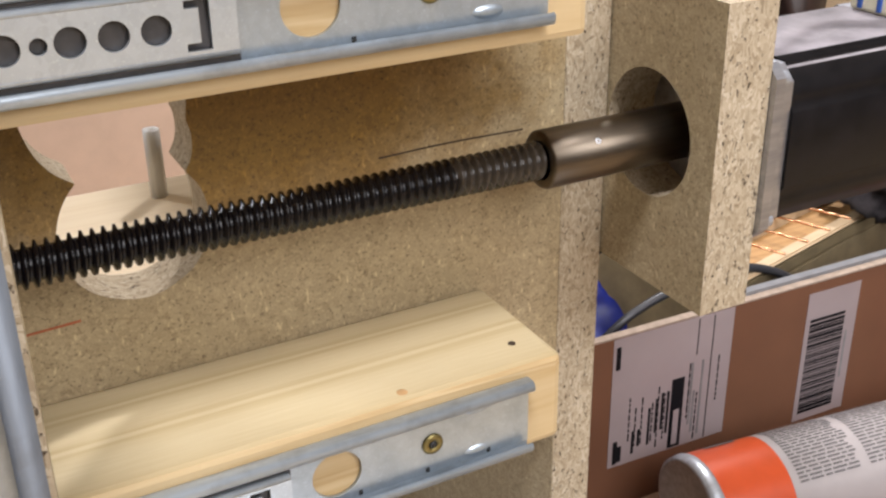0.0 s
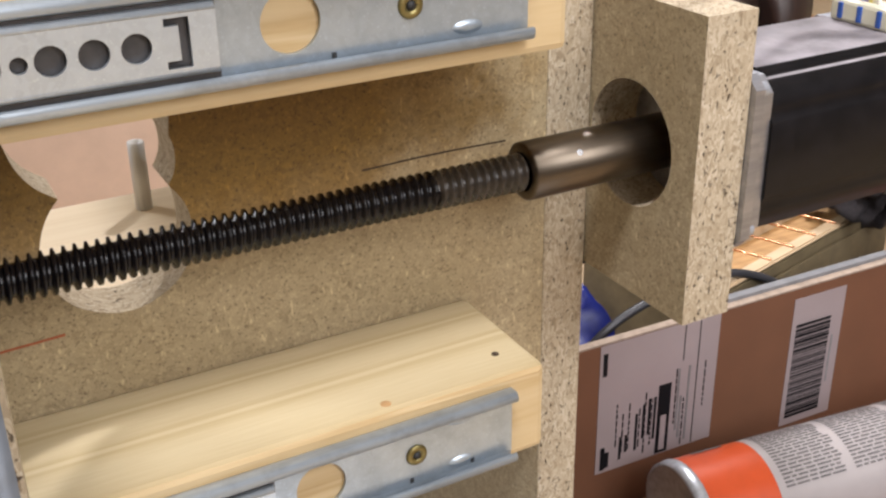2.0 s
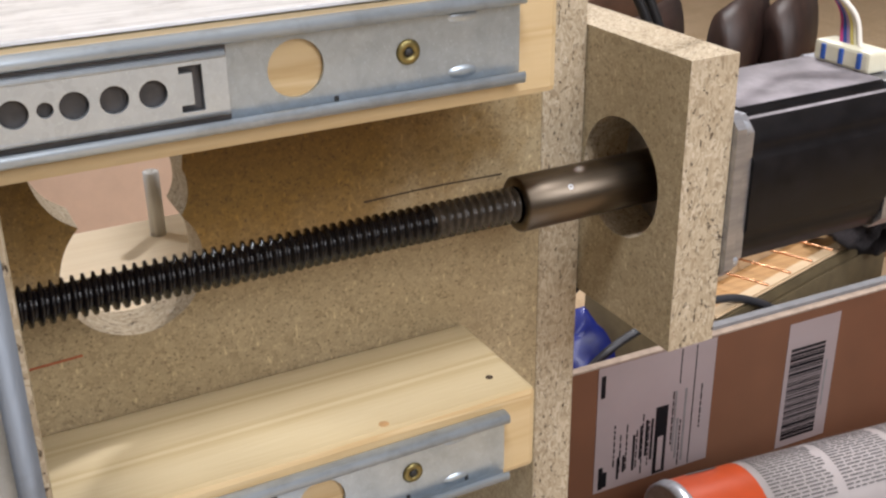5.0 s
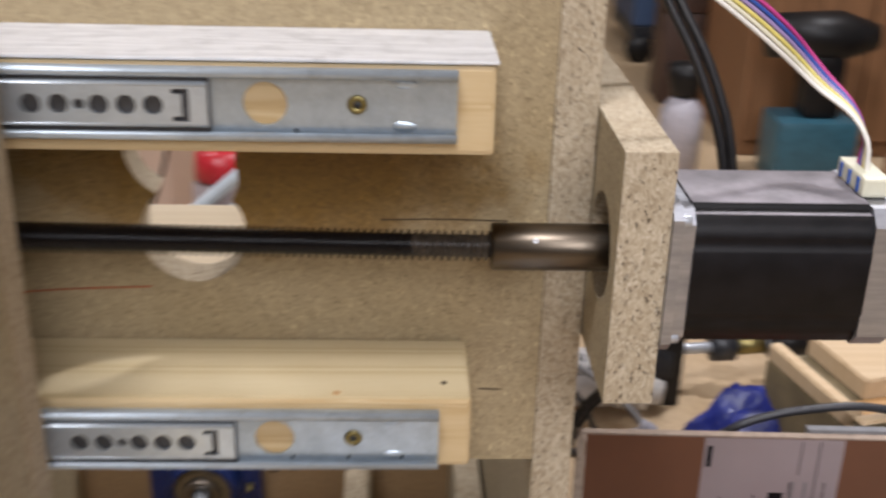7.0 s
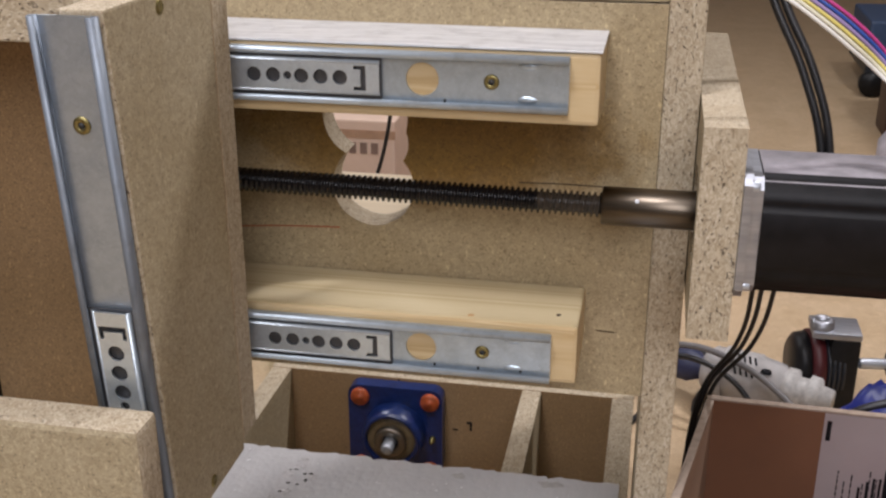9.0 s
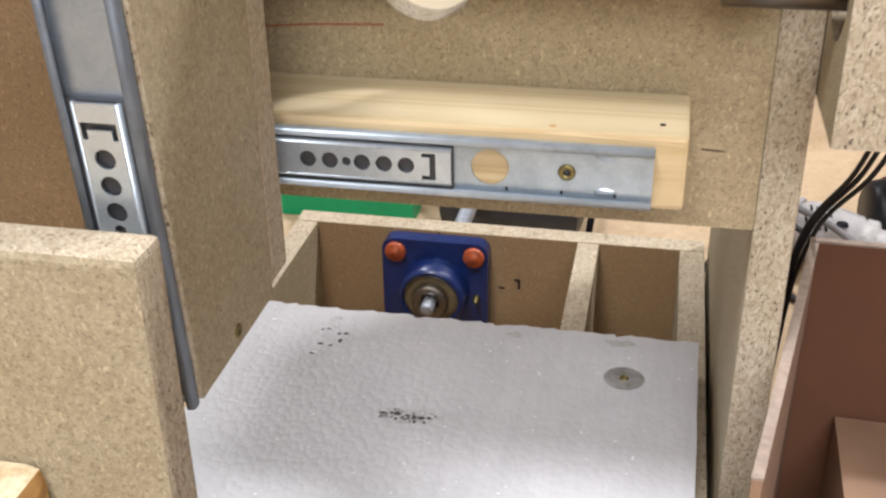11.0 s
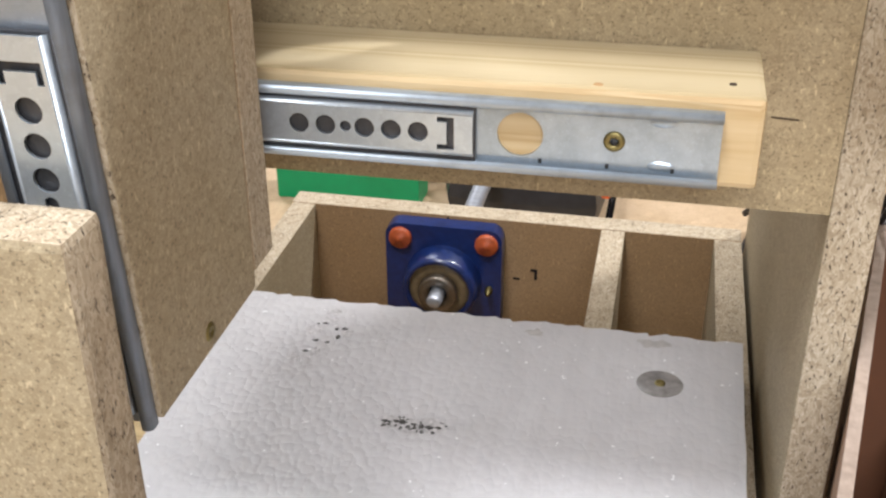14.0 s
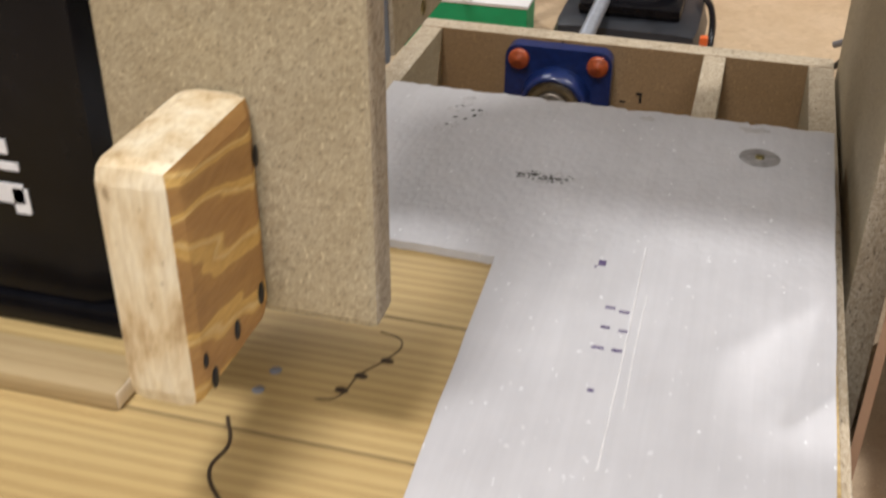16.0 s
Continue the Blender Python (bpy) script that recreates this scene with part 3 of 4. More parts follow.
# ---- wooden block on the tool plate ----
def torn_wood():
    """Split face of a laminated block: wavy orange-brown layers with torn fibres."""
    m, n, l, b = material("torn_layered_wood")
    v = coords(n, l, (1.0, 0.55, 1.6), (0.5, 0.0, 0.0))
    w = n.new("ShaderNodeTexWave")
    w.bands_direction = "Z"
    w.inputs["Scale"].default_value, w.inputs["Distortion"].default_value, w.inputs["Detail"].default_value = 5.5, 8.0, 4.0
    w.inputs["Detail Scale"].default_value = 1.4
    l.new(v, w.inputs["Vector"])
    fib = tex_noise(n, l, coords(n, l, (1.0, 0.25, 1.0), (0.5, 0, 0)), 500.0, 4.0)
    col = ramp(n, l, w.outputs["Fac"], [(0.0, (0.43, 0.235, 0.075)), (0.30, (0.50, 0.28, 0.085)), (0.34, (0.74, 0.47, 0.14)), (0.55, (0.70, 0.43, 0.12)), (0.60, (0.80, 0.58, 0.25)), (0.72, (0.74, 0.47, 0.14)), (0.76, (0.52, 0.29, 0.09)), (1.0, (0.46, 0.25, 0.08))])
    col = mix(n, l, 0.35, col, ramp(n, l, fib, [(0.35, (0.6, 0.5, 0.4)), (0.65, (1, 1, 1))]), "MULTIPLY")
    l.new(col, b.inputs["Base Color"])
    b.inputs["Roughness"].default_value = 0.65
    bump(n, l, b, mix(n, l, 0.5, w.outputs["Color"], fib), 0.7, 0.002)
    return m


TORN = torn_wood()
def mottled_wood():
    """Pale sawn faces of the block: blotchy cream wood with tan knots, dark pits and rough fibres."""
    m, n, l, b = material("mottled_pale_wood")
    v = coords(n, l, (1.0, 1.0, 0.5))
    blotch = tex_noise(n, l, v, 75.0, 4.0, 0.6)
    fib = tex_noise(n, l, coords(n, l, (1.0, 1.0, 0.15)), 420.0, 4.0, 0.65)
    col = ramp(n, l, blotch, [(0.3, (0.46, 0.32, 0.16)), (0.42, (0.66, 0.52, 0.32)), (0.55, (0.76, 0.65, 0.45)), (0.75, (0.80, 0.72, 0.55))])
    col = mix(n, l, 0.45, col, ramp(n, l, fib, [(0.35, (0.62, 0.52, 0.4)), (0.6, (1, 1, 1))]), "MULTIPLY")
    pits = tex_noise(n, l, v, 210.0, 2.0, 0.5)
    col = mix(n, l, ramp(n, l, pits, [(0.70, (0,)), (0.75, (0.6,))]), col, (0.22, 0.13, 0.06))
    l.new(col, b.inputs["Base Color"])
    b.inputs["Roughness"].default_value = 0.7
    bump(n, l, b, mix(n, l, 0.6, blotch, fib), 0.8, 0.0018)
    return m


BLOCK_PALE = mottled_wood()
part("spacer", solid(-1.83, -1.62, -1.268, -1.185, -0.30, 0.30, bevel=0.005), EDGE[2], zplate)
block = thing("wooden_block", "sawn wooden block with torn orange-brown layered side", "wood block")
bm = by_normal(solid(-2.215, -1.932, -2.12, -1.463, -1.335, -0.375, bevel=0.075), [1, 0, 0])
part("body", bm, [BLOCK_PALE, TORN], block)
for y, z, s in ((-1.56, -1.18, 0.03), (-1.78, -1.2, 0.026), (-1.98, -1.27, 0.028), (-1.5, -0.62, 0.026), (-2.03, -1.16, 0.02)):
    part("nail_hole", lathe([(0.0, s), (0.004, s * 0.7), (0.002, 0.0)], lambda a, u, v, y=y, z=z: P(-1.931 + a, y + u, z + v * 1.7), 10), BLACK, block)

# ---- bed with foam sheet ----
bed = thing("machine_bed", "striped oak-look wooden machine bed board", "machine bed")
part("bed_board", solid(-4.4, 0.355, -4.2, 2.085, -2.1, -1.945, bevel=0.01), OAK, bed)
GREYSPOT = plain("grey_filler", (0.24, 0.25, 0.28), 0.6, 0.2)
SEAM = plain("dark_seam", (0.05, 0.03, 0.015), 0.8)
for y in (-0.55, -1.52, -2.45):
    part("groove", solid(-4.38, -1.3, y - 0.003, y + 0.003, -1.946, -1.942, bevel=0), SEAM, bed)
for x, y in ((-1.445, 0.10), (-1.66, -0.89), (-1.74, -1.03), (-1.79, -1.15)):
    part("nail_hole", lathe([(-1.944, 0.034), (-1.937, 0.026), (-1.939, 0.0)], lambda a, u, v, x=x, y=y: P(x + u, y + v * 0.6, a), 10), SEAM, bed)
tube("crack", [(-2.2, -1.46, -1.944), (-2.12, -1.62, -1.943), (-2.13, -1.78, -1.943), (-2.0, -1.95, -1.944)], 0.009, SEAM, bed)
tube("crack", [(-1.76, -0.68, -1.943), (-1.64, -0.73, -1.943), (-1.67, -0.89, -1.943), (-1.72, -0.97, -1.943), (-1.75, -1.03, -1.943), (-1.80, -1.21, -1.943), (-1.88, -1.24, -1.944)], 0.0036, SEAM, bed)
for x, y in ((-2.13, -1.10), (-2.15, -1.25)):
    part("grey_spot", lathe([(-1.944, 0.03), (-1.938, 0.022), (-1.937, 0.0)], lambda a, u, v, x=x, y=y: P(x + u, y + v, a), 10), GREYSPOT, bed)

foam = thing("foam_sheet", "grey painted foam sheet lying on the machine bed", "foam sheet")
rng = random.Random(5)
edge = []
outline = [(-2.6, 2.115), (0.372, 2.105), (0.285, -4.15), (-1.22, -4.15), (-1.375, 0.052), (-2.62, 0.10)]
for i, a in enumerate(outline):
    c = outline[(i + 1) % len(outline)]
    steps = 60 if i in (0,) else 24
    for k in range(steps):
        f = k / steps
        j = 0.0 if k == 0 else rng.uniform(-0.008, 0.008) * (1.6 if i == 0 else 0.5)
        if i == 0 and k and rng.random() < 0.14:
            j -= 0.022
        edge.append((a[0] + (c[0] - a[0]) * f + j, a[1] + (c[1] - a[1]) * f + j))
bm = sheet([edge], lambda u, v, w: P(u, v, -1.942 + w), 0.052)
part("sheet", bm, FOAM, foam)
DISC = plain("dirty_grey_disc", (0.26, 0.245, 0.235), 0.4, 0.4, 160.0)
part("washer", lathe([(-1.889, 0.125), (-1.886, 0.12), (-1.885, 0.03), (-1.889, 0.0)], along_z(-0.078, 1.61), 28), DISC, foam, "grimy grey washer disc")
part("screw", lathe([(-1.886, 0.03), (-1.878, 0.028), (-1.874, 0.02), (-1.879, 0.008), (-1.879, 0.0)], along_z(-0.078, 1.61), 14), BRASS, foam)
GOUGE = plain("dark_gouge", (0.075, 0.07, 0.065), 0.9, 0.7, 300.0, 0.6)


def flake(cx, cy, rx, ry, seed, name="gouge", mat=None, z=-1.8885):
    r = random.Random(seed)
    bm = bmesh.new()
    k = 22
    vs = [bm.verts.new(P(cx + rx * math.cos(2 * math.pi * i / k) * r.uniform(0.6, 1.1), cy + ry * math.sin(2 * math.pi * i / k) * r.uniform(0.4, 1.2), z)) for i in range(k)]
    top = bm.verts.new(P(cx, cy, z + 0.001))
    for i in range(k):
        bm.faces.new((vs[i], vs[(i + 1) % k], top))
    part(name, bm, mat or GOUGE, foam)


SMEAR = plain("grey_scuff", (0.56, 0.545, 0.545), 0.6, 0.35, 420.0, 0.6)
flake(-1.30, 1.0, 0.21, 0.075, 15, "scuff", SMEAR, -1.8893)
for i in range(7):
    flake(-1.98 + rng.uniform(-0.12, 0.12), 1.70 + rng.uniform(-0.3, 0.3), rng.uniform(0.03, 0.06), rng.uniform(0.03, 0.06), 160 + i, "scuff", SMEAR, -1.8893)
for i in range(26):
    flake(-1.30 + rng.uniform(-0.17, 0.17), 1.0 + rng.uniform(-0.055, 0.05), rng.uniform(0.006, 0.016), rng.uniform(0.006, 0.016), 200 + i)
for i in range(7):
    flake(-1.44 + 0.045 * i + rng.uniform(-0.01, 0.01), 1.0 + 0.012 * math.sin(i), rng.uniform(0.016, 0.03), rng.uniform(0.015, 0.035) * (1 - abs(i - 3) / 7), 20 + i)
for i in range(9):
    flake(-1.98 + rng.uniform(-0.09, 0.09), 1.72 + rng.uniform(-0.24, 0.24), rng.uniform(0.012, 0.03), rng.uniform(0.01, 0.028), 50 + i)
GREASE = plain("grease_spot", (0.44, 0.42, 0.405), 0.3, 0.2, 200.0)
flake(-0.81, 1.98, 0.06, 0.045, 80, "stain", GREASE)
flake(-0.12, 2.0, 0.11, 0.05, 81, "stain", GREASE)
PURPLE = plain("purple_pen", (0.1, 0.07, 0.16), 0.6, 0.2)
for x, y, w in ((-0.72, -0.25, 0.05), (-0.65, -0.27, 0.05), (-0.72, -0.42, 0.045), (-0.63, -0.43, 0.05), (-0.73, -0.59, 0.06), (-0.64, -0.59, 0.05), (-0.71, -0.91, 0.03), (-0.85, 0.1, 0.012)):
    part("pen_mark", solid(x - w / 2, x + w / 2, y - 0.009, y + 0.009, -1.889, -1.8868, bevel=0), PURPLE, foam)
part("pen_mark", solid(-0.84, -0.8, 0.12, 0.17, -1.889, -1.8868, bevel=0), PURPLE, foam)
CHALK = plain("pale_scratch", (0.75, 0.74, 0.73), 0.6, 0.1)
tube("scratch", [(-0.62, 0.36, -1.889), (-0.61, -0.3, -1.889), (-0.6, -1.4, -1.889)], 0.005, CHALK, foam)
tube("scratch", [(-0.56, -0.1, -1.889), (-0.56, -0.6, -1.889), (-0.55, -1.0, -1.889)], 0.004, CHALK, foam)
for i in range(26):
    x, y = rng.uniform(-1.3, 0.25), rng.uniform(-1.5, 1.9)
    flake(x, y, rng.uniform(0.006, 0.014), rng.uniform(0.005, 0.01), 100 + i, "chip", CHALK)

# ---- base box under the bed ----
base = thing("machine_box", "chipboard box of the machine with dividers inside", "machine box")
part("back_board", by_normal(solid(-2.91, 0.435, 3.8, 3.99, GROUND, -2.11, bevel=0.008), [1, 0, 1]), [DARK_FACE, EDGE[0]], base, "brown hardboard rear board with raw edge")
for x0, x1 in ((-2.9, -2.72), (-0.555, -0.385), (0.245, 0.435)):
    part("divider", by_normal(solid(x0, x1, -3.9, 3.797, GROUND, -2.112, bevel=0.008), [0, 1, 1]), [FACE, EDGE[1]], base)
part("base_floor", solid(-2.7, 0.24, -3.9, 3.79, GROUND + 0.01, GROUND + 0.06, bevel=0), DARK_FACE, base)
part("pen_mark", solid(-1.70, -1.685, 3.796, 3.799, -2.16, -2.125, bevel=0), INK, base)
for dims in ((-1.19, -1.14, 3.794, 3.799, -2.60, -2.585), (-1.06, -1.01, 3.794, 3.799, -2.52, -2.50), (-1.03, -1.01, 3.794, 3.799, -2.59, -2.52)):
    part("pen_mark", solid(*dims, bevel=0), INK, base)

flange = thing("flange_bearing", "blue four-bolt flange bearing on the rear board", "bearing")
FX, FZ = -1.70, -2.58


def rounded(cx, cz, h, r, k=6):
    out = []
    for q, (sx, sz) in enumerate(((1, 1), (-1, 1), (-1, -1), (1, -1))):
        for i in range(k + 1):
            a = math.pi / 2 * (q + i / k)
            out.append((cx + sx * (h - r) + r * math.cos(a), cz + sz * (h - r) + r * math.sin(a)))
    return out


bm = sheet([rounded(FX, FZ, 0.44, 0.1)], at_y(3.66), 0.139)
bmesh.ops.bevel(bm, geom=[e for e in bm.edges if e.calc_face_angle(0) > 1.2], offset=0.0012, segments=2, affect="EDGES")
part("flange_plate", smooth(bm, 40), BLUE, flange)
part("hub", lathe([(3.67, 0.29), (3.5, 0.275), (3.46, 0.262), (3.455, 0.235), (3.5, 0.225)], along_y(FX, FZ), 40), BLUE, flange)
RINGSTEEL = metal("worn_ring_steel", (0.34, 0.30, 0.25), 0.4, 0, 0.0, 0.5)
SEAL = plain("brown_seal", (0.16, 0.115, 0.06), 0.45, 0.3, 200.0)
part("seal", lathe([(3.5, 0.228), (3.48, 0.2), (3.475, 0.15), (3.49, 0.145)], along_y(FX, FZ), 32), SEAL, flange, "brown bearing seal")
part("inner_ring", lathe([(3.5, 0.15), (3.43, 0.145), (3.42, 0.135), (3.42, 0.075), (3.5, 0.07)], along_y(FX, FZ), 32), RINGSTEEL, flange, "steel inner ring")
part("shaft", lathe([(3.6, 0.06)] + [(3.5 - 0.014 * i, 0.056 if i % 2 else 0.044) for i in range(15)] + [(3.30, 0.04), (3.30, 0.0)], along_y(FX, FZ), 18), STEEL, flange, "threaded steel shaft")
part("grease_nipple", lathe([(3.66, 0.03), (3.62, 0.03), (3.61, 0.018), (3.58, 0.018), (3.57, 0.0)], along_y(FX + 0.35, FZ - 0.05), 12), BRASS, flange)
for sx in (-1, 1):
    for sz in (-1, 1):
        b1 = part("bolt", lathe([(3.66, 0.088), (3.635, 0.086), (3.625, 0.07), (3.622, 0.03), (3.612, 0.026), (3.612, 0.0)], along_y(FX + sx * 0.325, FZ + (0.325 if sz > 0 else -0.385)), 22), ORANGE, flange, "rust-orange bolt and washer")

# ---- motor wiring ----
WIRES = {"magenta": (0.5, 0.05, 0.22), "white": (0.75, 0.72, 0.66), "yellow": (0.65, 0.55, 0.16), "blue": (0.03, 0.08, 0.33), "lilac": (0.30, 0.22, 0.42), "cream": (0.7, 0.66, 0.5)}
loom = thing("motor_wire_bundle", "bundle of coloured motor wires with a white plug", "wires")
bm = solid(1.63, 1.74, 0.19, 0.47, 1.169, 1.25, bevel=0.014)
plug = part("plug", bm, plain("cream_plastic", (0.72, 0.70, 0.55), 0.4, 0.06), loom, "cream connector plug")
for y in (0.24, 0.33, 0.42):
    part("clip", solid(1.622, 1.638, y - 0.012, y + 0.008, 1.18, 1.24, bevel=0.003), plain("blue_clip", (0.03, 0.1, 0.4), 0.4), plug)
for i, (nm, c) in enumerate((k, WIRES[k]) for k in ("white", "cream", "yellow", "lilac", "blue", "magenta")):
    o = 0.0185 * (i - 2.5)
    tube("wire", [(1.68, 0.33 + o, 1.24), (1.68 + o * 0.3, 0.38 + o, 1.38), (1.53 + o * 0.6, 0.6 + o, 1.56 + o * 0.6), (1.34 + o * 0.5, 0.6 + o, 1.73 + o), (1.12 + o * 0.3, 0.6 + o, 1.885 + o), (0.9, 0.62 + o, 2.02 + o), (0.6, 0.7 + o, 2.3 + o)], 0.0098, plain("wire_" + nm, c, 0.4, 0.05), loom, nm + " wire")
hose = thing("black_cable", "thick black cables hanging behind the motor", "cable")
for k, o in enumerate((0.0, 0.056)):
    tube("cable", [(0.78 + o, 1.45, 2.6), (0.86 + o, 1.4, 2.2), (1.02 + o, 1.28, 1.78), (1.2 + o, 1.12, 1.42), (1.32 + o * 0.8, 1.03, 1.05), (1.34 + o * 0.5, 0.98, 0.7), (1.25, 0.9, 0.4)], 0.023, CABLE, hose)
low = thing("black_cable", "thin black cables hanging below the motor to the floor", "cable")
for k, o in enumerate((0.0, 0.05, 0.12)):
    tube("cable", [(1.03 + o, 0.61, 0.60), (1.05 + o, 0.95, 0.30), (1.05 + o * 0.8, 1.6, -0.42), (0.88 + o * 0.5, 1.97, -1.0), (0.80 + o * 0.4, 2.1, -1.95), (0.74 + o, 2.2, -2.8), (0.76 + o, 2.3, GROUND + 0.03)], 0.0145, CABLE, low)

# ---- behind the keyhole ----
part("rear_shelf", solid(-3.0, 0.3, 0.808, 1.62, 0.40, 0.565, bevel=0.02), PALE, gantry, "pale wooden shelf behind the panel")
post = thing("metal_tube", "small hollow aluminium tube standing on the pale shelf", "tube")
part("wall", lathe([(0.566, 0.0), (0.566, 0.031), (0.83, 0.031), (0.83, 0.019), (0.70, 0.019), (0.70, 0.0)], along_z(-0.79, 1.44), 20), metal("pale_aluminium", (0.74, 0.74, 0.73), 0.5, 2, 0.3, 0.1, 300.0, 0.35), post)
PINK = plain("pinkish_card", (0.60, 0.44, 0.34), 0.8, 0.06, 30.0)
PRINT = plain("faded_print", (0.2, 0.13, 0.1), 0.8)
tall = thing("carton", "large brown carton with faded print on the floor", "carton")
part("body", solid(-6.2, -3.1, 9.6, 12.0, GROUND, -1.3, bevel=0.03), PINK, tall)
part("tape", solid(-6.21, -3.09, 9.59, 9.598, -1.56, -1.44, bevel=0), plain("brown_tape", (0.36, 0.22, 0.14), 0.4), tall)
for i in range(7):
    part("print_bar", solid(-4.4 + 0.16 * i, -4.3 + 0.16 * i, 9.582, 9.588, -1.78, -1.62, bevel=0), PRINT, tall)
pale = thing("carton", "plain pinkish carton standing on the floor", "carton")
part("body", solid(-1.55, 1.5, 9.7, 11.5, GROUND, -1.5, bevel=0.03), PINK, pale)
part("tape", solid(-0.2, 0.15, 9.69, 11.4, -1.499, -1.494, bevel=0), plain("tan_tape", (0.42, 0.28, 0.18), 0.4), pale)
red = thing("red_bottle", "white bottle with a red cap on the workshop floor", "bottle")
part("cap", lathe([(-1.56, 0.0), (-1.58, 0.30), (-1.90, 0.33), (-1.94, 0.27), (-1.94, 0.0)], along_z(-2.34, 9.0), 28), plain("red_plastic", (0.45, 0.015, 0.025), 0.35, 0.1), red)
part("bottle", lathe([(-1.94, 0.27), (-2.0, 0.36), (GROUND + 0.02, 0.36), (GROUND, 0.33), (GROUND, 0.0)], along_z(-2.34, 9.0), 28), PAPER, red)
pipe = thing("plastic_tube", "pale blue plastic tube leaning beside the red-capped bottle", "tube")
tube("wall", [(-2.02, 8.5, -1.68), (-2.9, 8.5, -2.42), (-3.9, 8.5, GROUND + 0.09)], 0.085, plain("pale_blue_plastic", (0.55, 0.62, 0.68), 0.4, 0.06), pipe)

# ---- carton with shipping label ----
CA = math.radians(-2.0)
CX, CY = 0.92, 1.87


def C(u, v, z):
    """A place of the carton: u along its long wall, v out from it, seen from the machine."""
    return (CX + u * math.cos(CA) - v * math.sin(CA), CY + u * math.sin(CA) + v * math.cos(CA), z)


def cbox(bm, u0, u1, v0, v1, z0, z1):
    vs = [bm.verts.new(P(*C(u, v, z))) for z in (z0, z1) for u, v in ((u0, v0), (u1, v0), (u1, v1), (u0, v1))]
    for q in ((3, 2, 1, 0), (4, 5, 6, 7), (0, 1, 5, 4), (1, 2, 6, 5), (2, 3, 7, 6), (3, 0, 4, 7)):
        bm.faces.new([vs[i] for i in q])
    return bm


CT = -0.99
carton = thing("cardboard_box", "open brown cardboard box with white shipping labels", "box")
LENGTH, DEPTH = 4.6, 2.1
part("long_wall", cbox(bmesh.new(), 0.0, LENGTH, 0.0, 0.045, GROUND, CT), CARD, carton)
def skew_wall(z0, z1, w0, w1):
    bm = bmesh.new()
    foot = [(CX + w0, CY - 0.004), (CX + w1, CY - 0.004), (0.50 + w1, -0.35), (0.50 + w0, -0.35)]
    vs = [bm.verts.new(P(x, y, z)) for z in (z0, z1) for x, y in foot]
    for q in ((3, 2, 1, 0), (4, 5, 6, 7), (0, 1, 5, 4), (1, 2, 6, 5), (2, 3, 7, 6), (3, 0, 4, 7)):
        bm.faces.new([vs[i] for i in q])
    return bm


part("side_wall", skew_wall(GROUND, CT - 0.01, 0.0, 0.045), CARD_IN, carton)
part("side_wall", cbox(bmesh.new(), LENGTH - 0.045, LENGTH, -DEPTH, -0.002, GROUND, CT - 0.01), CARD, carton)
part("front_wall", cbox(bmesh.new(), 0.047, LENGTH - 0.047, -DEPTH, -DEPTH + 0.045, GROUND, CT - 0.6), CARD, carton)
part("grey_liner", cbox(bmesh.new(), 1.4, LENGTH, 0.047, 0.10, GROUND + 0.5, CT + 0.035), plain("grey_foil_liner", (0.2, 0.2, 0.21), 0.5), carton, "grey liner behind the long wall")
RIM = plain("torn_card_rim", (0.36, 0.28, 0.22), 0.9, 0.2, 200.0)
part("torn_rim", cbox(bmesh.new(), 0.0, LENGTH, -0.004, 0.047, CT, CT + 0.012), RIM, carton)
part("torn_rim", skew_wall(CT - 0.01, CT + 0.004, -0.003, 0.048), RIM, carton)


def on_wall(bm, u0, u1, z0, z1, lift=0.004):
    return cbox(bm, u0, u1, -lift, -lift + 0.002, z0, z1)


label = part("shipping_label", on_wall(bmesh.new(), 0.77, 1.62, -1.88, CT - 0.005), PAPER, carton, "white shipping label with black print")
INK_BARS = [(0.80, 0.83, -1.86, -1.70), (0.83, 0.86, -1.85, -1.74), (0.79, 0.82, -1.2, -1.05)]
for u, z, h in ((0.93, -1.74, 0.16), (0.97, -1.72, 0.12), (1.04, -1.66, 0.26), (1.09, -1.6, 0.24), (1.13, -1.58, 0.26), (1.17, -1.6, 0.3)):
    INK_BARS.append((u, u + 0.017, z - h / 2, z + h / 2))
rng = random.Random(7)
for u, top in ((0.90, -1.42), (0.945, -1.5), (0.99, -1.44), (1.065, -1.5), (1.105, -1.4), (1.15, -1.46), (1.32, -1.3), (1.385, -1.52), (1.53, -1.3)):
    z = top
    while z > top - rng.uniform(0.26, 0.4):
        h = rng.uniform(0.018, 0.06)
        INK_BARS.append((u, u + 0.009, z - h, z))
        z -= h + 0.012
for u0, u1, z0, z1 in INK_BARS:
    part("print_bar", on_wall(bmesh.new(), u0, u1, z0, z1, 0.007), INK, label)
part("black_field", on_wall(bmesh.new(), 1.2, 1.29, -1.87, -1.38, 0.007), INK, label, "black printed field with pale lettering bar")
part("print_bar", on_wall(bmesh.new(), 1.225, 1.265, -1.85, -1.6, 0.009), PAPER, label)
for u, z0, z1 in ((1.335, -1.74, -1.3), (1.36, -1.80, -1.5), (1.41, -1.83, -1.3)):
    part("print_bar", on_wall(bmesh.new(), u, u + 0.014, z0, z1, 0.007), plain("grey_print", (0.2, 0.19, 0.19), 0.7), label)
for u in (1.36, 1.47):
    part("rule", on_wall(bmesh.new(), u, u + 0.006, -1.87 if u > 1.4 else -1.25, CT - 0.02, 0.007), INK, label)
bars = part("barcode_label", on_wall(bmesh.new(), 2.2, 2.62, -2.0, CT - 0.07), PAPER, carton, "white label with a black barcode")
rng = random.Random(11)
z = -1.25
